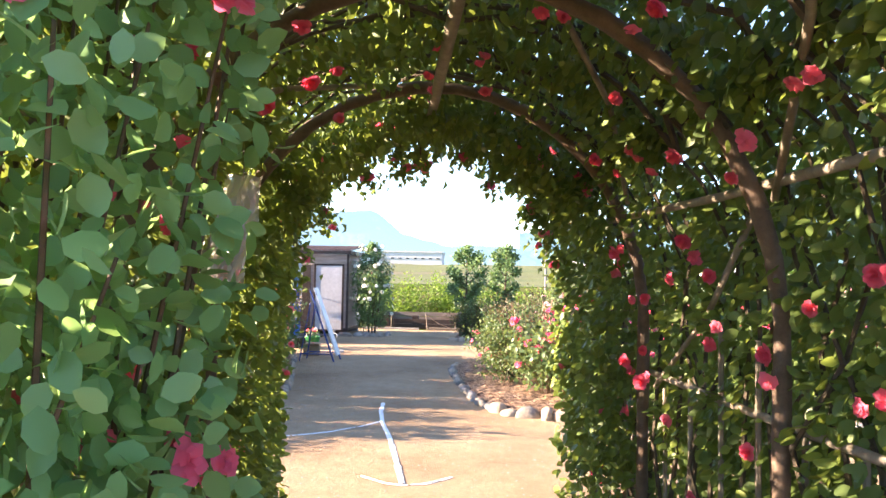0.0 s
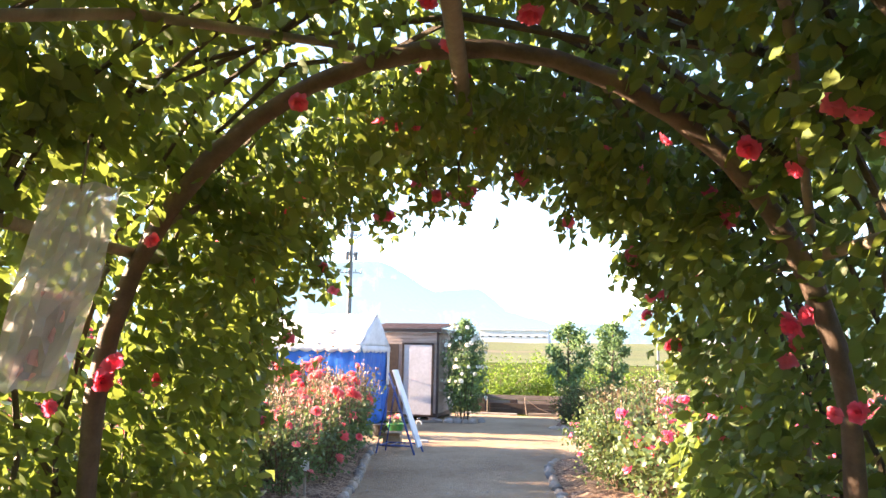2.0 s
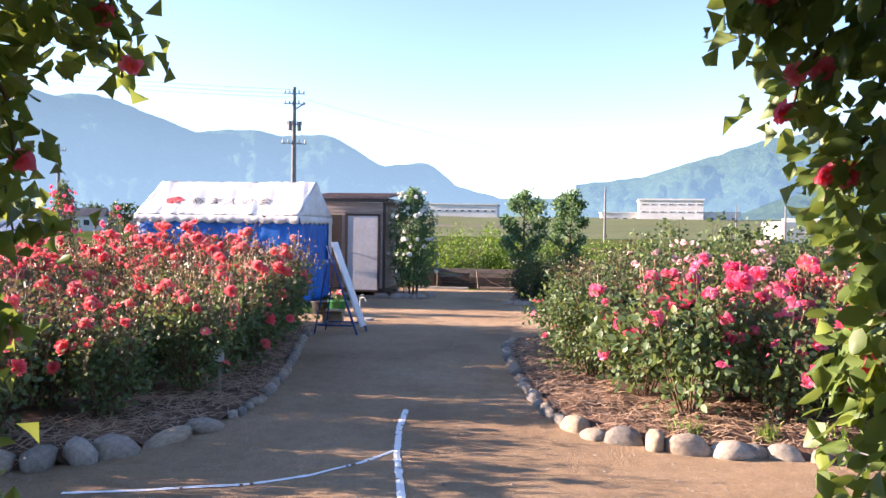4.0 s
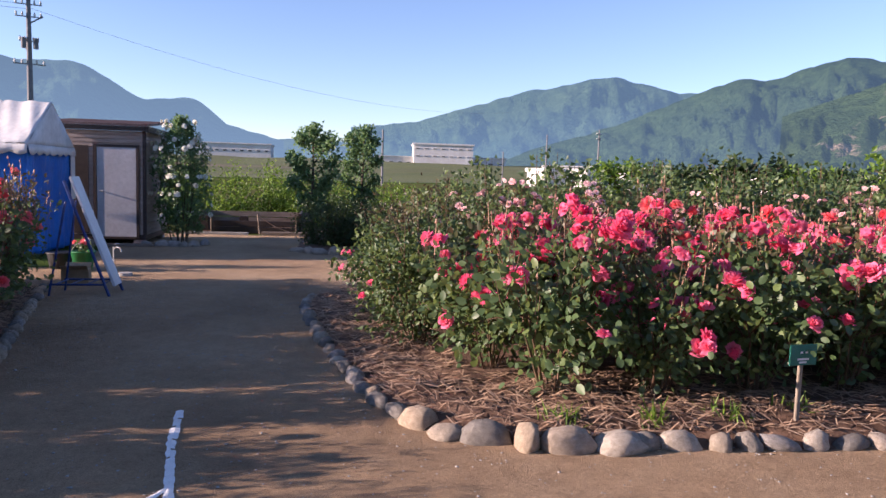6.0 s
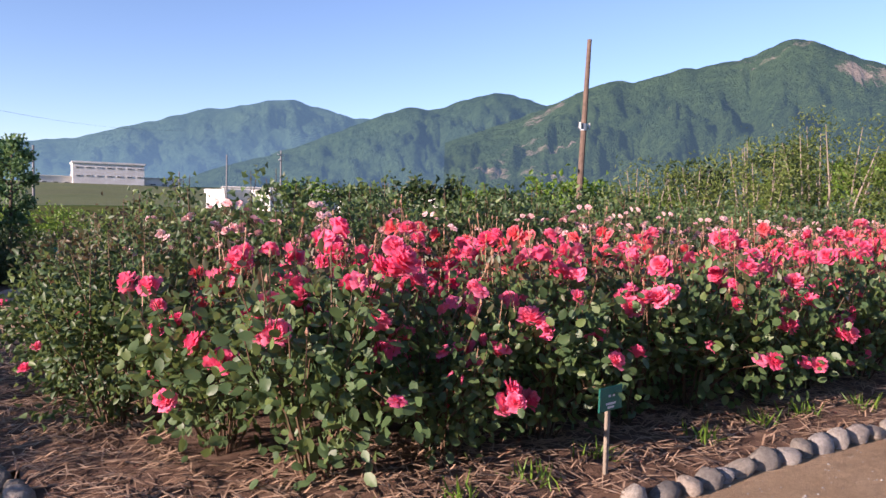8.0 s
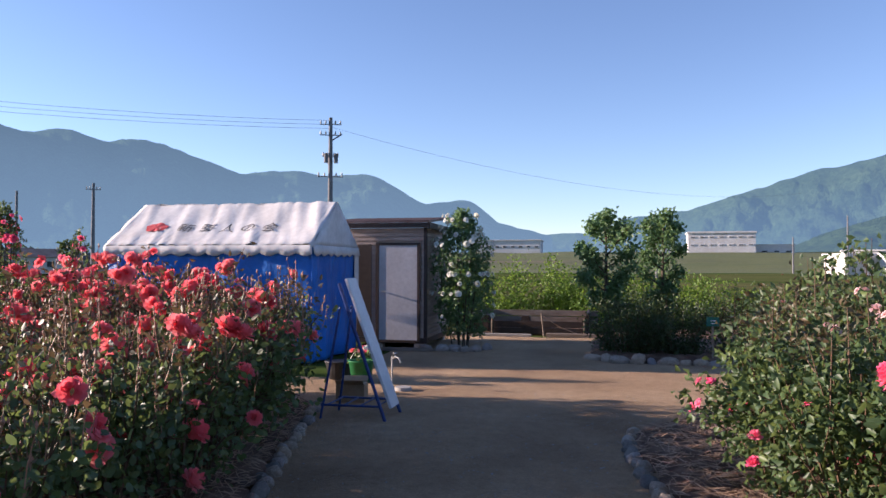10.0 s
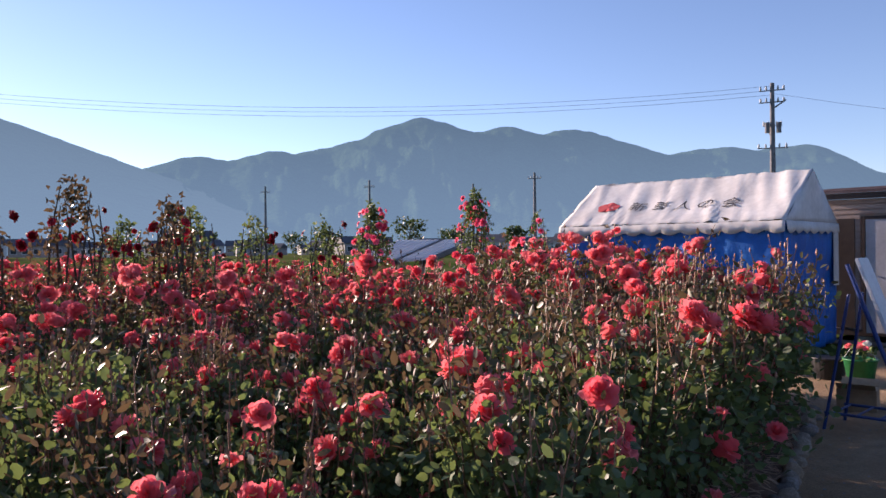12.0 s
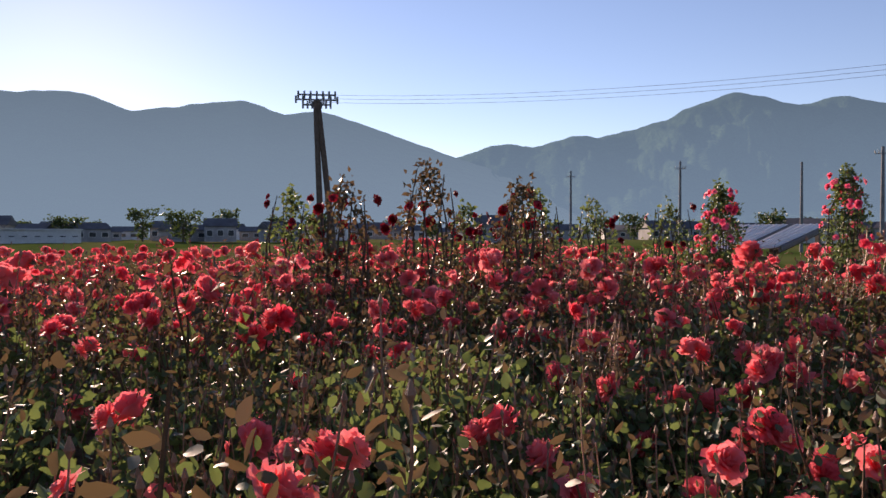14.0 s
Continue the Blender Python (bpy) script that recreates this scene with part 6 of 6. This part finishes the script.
def low_roof():
    """A low lean-to whose pale ribbed roof sheets show over the roses, with a dark gutter between them."""
    ob = thing("lean_to", "low lean-to roofed with pale sheets and a dark gutter", "lean-to", (-11.2, 18.0, 0))
    fl, fr, br, bl = Vector((1.0, -2.4, 1.24)), Vector((.8, -.5, 1.31)), Vector((-.7, 2.3, 1.68)), Vector((-.95, .5, 1.66))

    def at(u, w, up=0.0):
        return tuple(fl.lerp(fr, u).lerp(bl.lerp(br, u), w) + Vector((0, 0, up)))
    for a, b in ((0.0, .58), (.64, 1.0)):
        v = [at(a, 0), at(b, 0), at(b, 1), at(a, 1)] + [at(a, 0, .03), at(b, 0, .03), at(b, 1, .03), at(a, 1, .03)]
        sheet("roof_sheet", v, [(3, 2, 1, 0), (4, 5, 6, 7), (0, 1, 5, 4), (1, 2, 6, 5), (2, 3, 7, 6), (3, 0, 4, 7)], M["sheetroof"], ob)
    for u in np.arange(.04, 1.0, .08):
        if not .56 < u < .66:
            part("rib", bar([at(u, .005, .035), at(u, .995, .035)], .012, 5), M["sheetroof"], ob)
    part("gutter", bar([at(.61, 0, 0), at(.61, 1, 0)], .05, 6), M["darktrim"], ob)
    part("verge_board", bar([at(1.0, 0, -.05), at(1.0, 1, -.05)], .06, 6), M["darktrim"], ob)
    for u, w in ((.05, .04), (.95, .04), (.95, .96), (.05, .96)):
        x, y, h = at(u, w)
        part("post", boxed(x - .04, y - .04, 0, x + .04, y + .04, h), M["plank"], ob)


low_roof()


# ---------------------------------------------------------------- chalk line
def chalk(points, width, rand, name):
    """A line of powdered lime on the sand, ragged and broken at its edges."""
    v, f = [], []
    pts = [Vector((*p, 0)) for p in points]
    dense = []
    for a, b in zip(pts, pts[1:]):
        n = max(2, int((b - a).length / .02))
        dense += [a.lerp(b, k / n) for k in range(n)]
    for i, p in enumerate(dense):
        d = (dense[min(i + 1, len(dense) - 1)] - dense[max(i - 1, 0)]).normalized()
        s = Vector((-d.y, d.x, 0))
        w = width * (.6 + .6 * abs(noise.noise((p.x * 9, p.y * 9, 3))) + .07 * rand.uniform(-1, 1))
        z = 0.02 + .012 * noise.noise((p.x * 1.3, p.y * 1.3, 3))
        v += [tuple(p + s * w + Vector((0, 0, z - .012))), tuple(p + Vector((0, 0, z - .007))), tuple(p - s * w + Vector((0, 0, z - .012)))]
    for i in range(len(dense) - 1):
        for k in (0, 1):
            if rand.uniform(0, 1) < .05:
                continue
            f.append((i * 3 + k, i * 3 + 1 + k, i * 3 + 4 + k, i * 3 + 3 + k))
    return sheet(name, v, f, M["chalk"])


r5 = np.random.default_rng(8)
mark = chalk([(-.99, 10.76), (-.93, 10.2), (-.8, 9.5), (-.55, 8.5), (-.26, 7.1)], .035, r5, "chalk_mark")
tagged(mark, "white chalk arrow line drawn on the sand", "ground marking")
arc = chalk([(-.82, 9.6), (-1.0, 9.25), (-1.25, 8.95), (-1.6, 8.7), (-2.1, 8.5), (-2.6, 8.35)], .025, r5, "chalk_curve")
arc.parent = mark
arc2 = chalk([(-.62, 7.3), (-.4, 7.12), (-.26, 7.08), (-.08, 7.16), (.12, 7.4)], .025, r5, "chalk_curve")
arc2.parent = mark


# ---------------------------------------------------------------- stones, straw, fallen petals
def stone_meshes(rand, n=7):
    out = []
    for k in range(n):
        bm = bmesh.new()
        bmesh.ops.create_icosphere(bm, subdivisions=2, radius=1.0)
        for v in bm.verts:
            c = Vector([math.copysign(abs(q) ** .55, q) for q in v.co]).normalized() * (.8 + .2 * max(abs(q) for q in v.co)) + Vector([math.copysign(abs(q) ** .6, q) * .12 for q in v.co])
            v.co = c * (1 + .38 * noise.noise(c * .9 + Vector((k * 5, 0, 0))) + .07 * noise.noise(c * 2.6 + Vector((0, k * 3, 0))))
        me = bpy.data.meshes.new("edging_stone")
        bm.to_mesh(me)
        bm.free()
        me.materials.append(M["stone"])
        me.shade_smooth()
        out.append(me)
    return out


STONES = stone_meshes(r5)


def edging(points, name, label, size, rand):
    """River stones set end to end along a bed's edge."""
    ob = thing(name, label, "edging", kind="structure")
    pts = [Vector(p) for p in points]
    total = sum((b - a).length for a, b in zip(pts, pts[1:]))
    s = 0.0
    while s < total:
        w = size * rand.uniform(.6, 1.6)
        mid, left = s + w / 2, s + w / 2
        for a, b in zip(pts, pts[1:]):
            if left <= (b - a).length:
                break
            left -= (b - a).length
        d = (b - a).normalized()
        p = a + d * min(left, (b - a).length)
        h = size * rand.uniform(.28, .56)
        o = new("stone", STONES[int(rand.integers(0, len(STONES)))])
        o.parent = ob
        o.matrix_basis = pose(p.x + rand.uniform(-.025, .025), p.y + rand.uniform(-.025, .025), h * .3, rand.uniform(-12, 12), rand.uniform(-12, 12), math.degrees(math.atan2(d.y, d.x)) + rand.uniform(-14, 14)) @ Matrix.Diagonal((w * .52, size * rand.uniform(.36, .5), h, 1))
        s += w * rand.uniform(.98, 1.25)
    return ob


edging([(-3.6, 15.8), (-3.42, 15.2), (-2.9, 13.1), (-2.64, 12.2), (-2.36, 10.9), (-2.34, 10.2)], "kerb_left", "row of small river stones edging the rose bed", .13, r5)
edging([(-2.36, 10.0), (-2.46, 9.55), (-2.8, 8.95), (-3.45, 8.35), (-4.6, 7.7), (-8, 6.5)], "kerb_left_front", "row of flat river stones edging the rose bed", .24, r5)
edging([(-.3, 15.1), (-.34, 14.3), (-.12, 12.6), (.18, 11.1), (.36, 10.6)], "kerb_right", "row of small river stones edging the rose bed", .14, r5)
edging([(.4, 10.5), (.66, 10.16), (1.1, 9.98), (1.66, 9.93)], "kerb_right_corner", "row of large river stones at the bed's corner", .21, r5)
edging([(1.62, 9.93), (2.6, 9.88), (4.9, 9.9), (9, 9.86), (14.5, 9.84)], "kerb_right_front", "row of rounded river stones edging the rose bed", .16, r5)
edging([(-.8, 20.6), (-.35, 20.1), (.7, 20.05), (3.5, 20.1)], "kerb_far", "row of river stones edging the far bed", .22, r5)
edging([(-3.75, 21.25), (-3.45, 21.1), (-2.75, 21.1), (-2.5, 21.6)], "kerb_white_rose", "ring of stones round the white rose", .2, r5)


def straw(poly, count, rand, name, label, keep):
    """Loose straw and chips scattered over the mulch."""
    v, f = [], []
    x0, x1, y0, y1 = min(p[0] for p in poly), max(p[0] for p in poly), min(p[1] for p in poly), max(p[1] for p in poly)
    made = 0
    while made < count:
        x, y = rand.uniform(x0, x1), rand.uniform(y0, y1)
        if not (keep(x, y) and inside(x, y, poly) and edge_gap(x, y, poly) > .05):
            continue
        a, l, w = rand.uniform(0, 6.28), rand.uniform(.05, .17), rand.uniform(.0018, .005)
        g = edge_gap(x, y, poly)
        z = max(-.03, min(.07, g * .3)) + .03 * noise.noise((x * 3, y * 3, 1)) + .03 + rand.uniform(.004, .03)
        c, s, t = math.cos(a) * l / 2, math.sin(a) * l / 2, rand.uniform(-.02, .02)
        nx, ny = -math.sin(a) * w, math.cos(a) * w
        k = len(v)
        v += [(x - c - nx, y - s - ny, z - t), (x + c - nx, y + s - ny, z + t), (x + c + nx, y + s + ny, z + t), (x - c + nx, y - s + ny, z - t), (x, y, z + .006)]
        f += [(k, k + 1, k + 4), (k + 1, k + 2, k + 4), (k + 2, k + 3, k + 4), (k + 3, k, k + 4)]
        made += 1
    tagged(tris(name, v, f, M["straw"]), label, "straw", kind="stuff")


straw(RIGHT_BED, 5200, r5, "straw_litter", "dry straw scattered over the bed", lambda x, y: x < 8 and (y < 11.2 or x < .9))
straw(LEFT_BED, 3600, r5, "straw_litter", "dry straw scattered over the bed", lambda x, y: x > -4.6 and edge_gap(x, y, LEFT_BED) < .9)


for k in range(9):
    x, y = (1.2 + k * .62 + r5.uniform(-.2, .2), 10.2 + r5.uniform(-.06, .12))
    tuft = thing("weed_tuft", "small tuft of green grass in the mulch", "grass", (x, y, .05), group="weed tufts")
    n = 34
    at = r5.normal(size=(n, 3)) * [.05, .05, 0] + [0, 0, 0]
    L = r5.uniform(.08, .2, n)
    v, f = leaf_arrays(at, r5.normal(size=(n, 3)) * [.5, .5, .1] + [0, 0, 1], L, L * .08, r5)
    tris("foliage", v, f, M["leaf_bright"], tuft)["kind"] = "stuff"


def pebbles():
    """Small loose stones and grit on the trodden sand."""
    rand = np.random.default_rng(77)
    bm = bmesh.new()
    bmesh.ops.create_icosphere(bm, subdivisions=1, radius=1.0)
    base = np.array([tuple(v.co) for v in bm.verts])
    faces = np.array([[v.index for v in f.verts] for f in bm.faces])
    bm.free()
    v, f, k = [], [], 0
    while k < 5200:
        x, y = rand.uniform(-4.5, 6.5), rand.uniform(5.5, 17)
        if inside(x, y, LEFT_BED) or inside(x, y, RIGHT_BED):
            continue
        s = .003 + .01 * rand.beta(1, 5)
        m = base * (1 + .25 * rand.normal(size=(len(base), 1))) * [s * rand.uniform(.8, 1.5), s, s * .6] + [x, y, .008 + .012 * noise.noise((x * 1.3, y * 1.3, 3))]
        f.append(faces + k * len(base))
        v.append(m)
        k += 1
    tagged(tris("loose_pebbles", np.concatenate(v), np.concatenate(f), M["concrete"]), "loose pebbles and grit on the sand", "pebbles", kind="stuff")


pebbles()
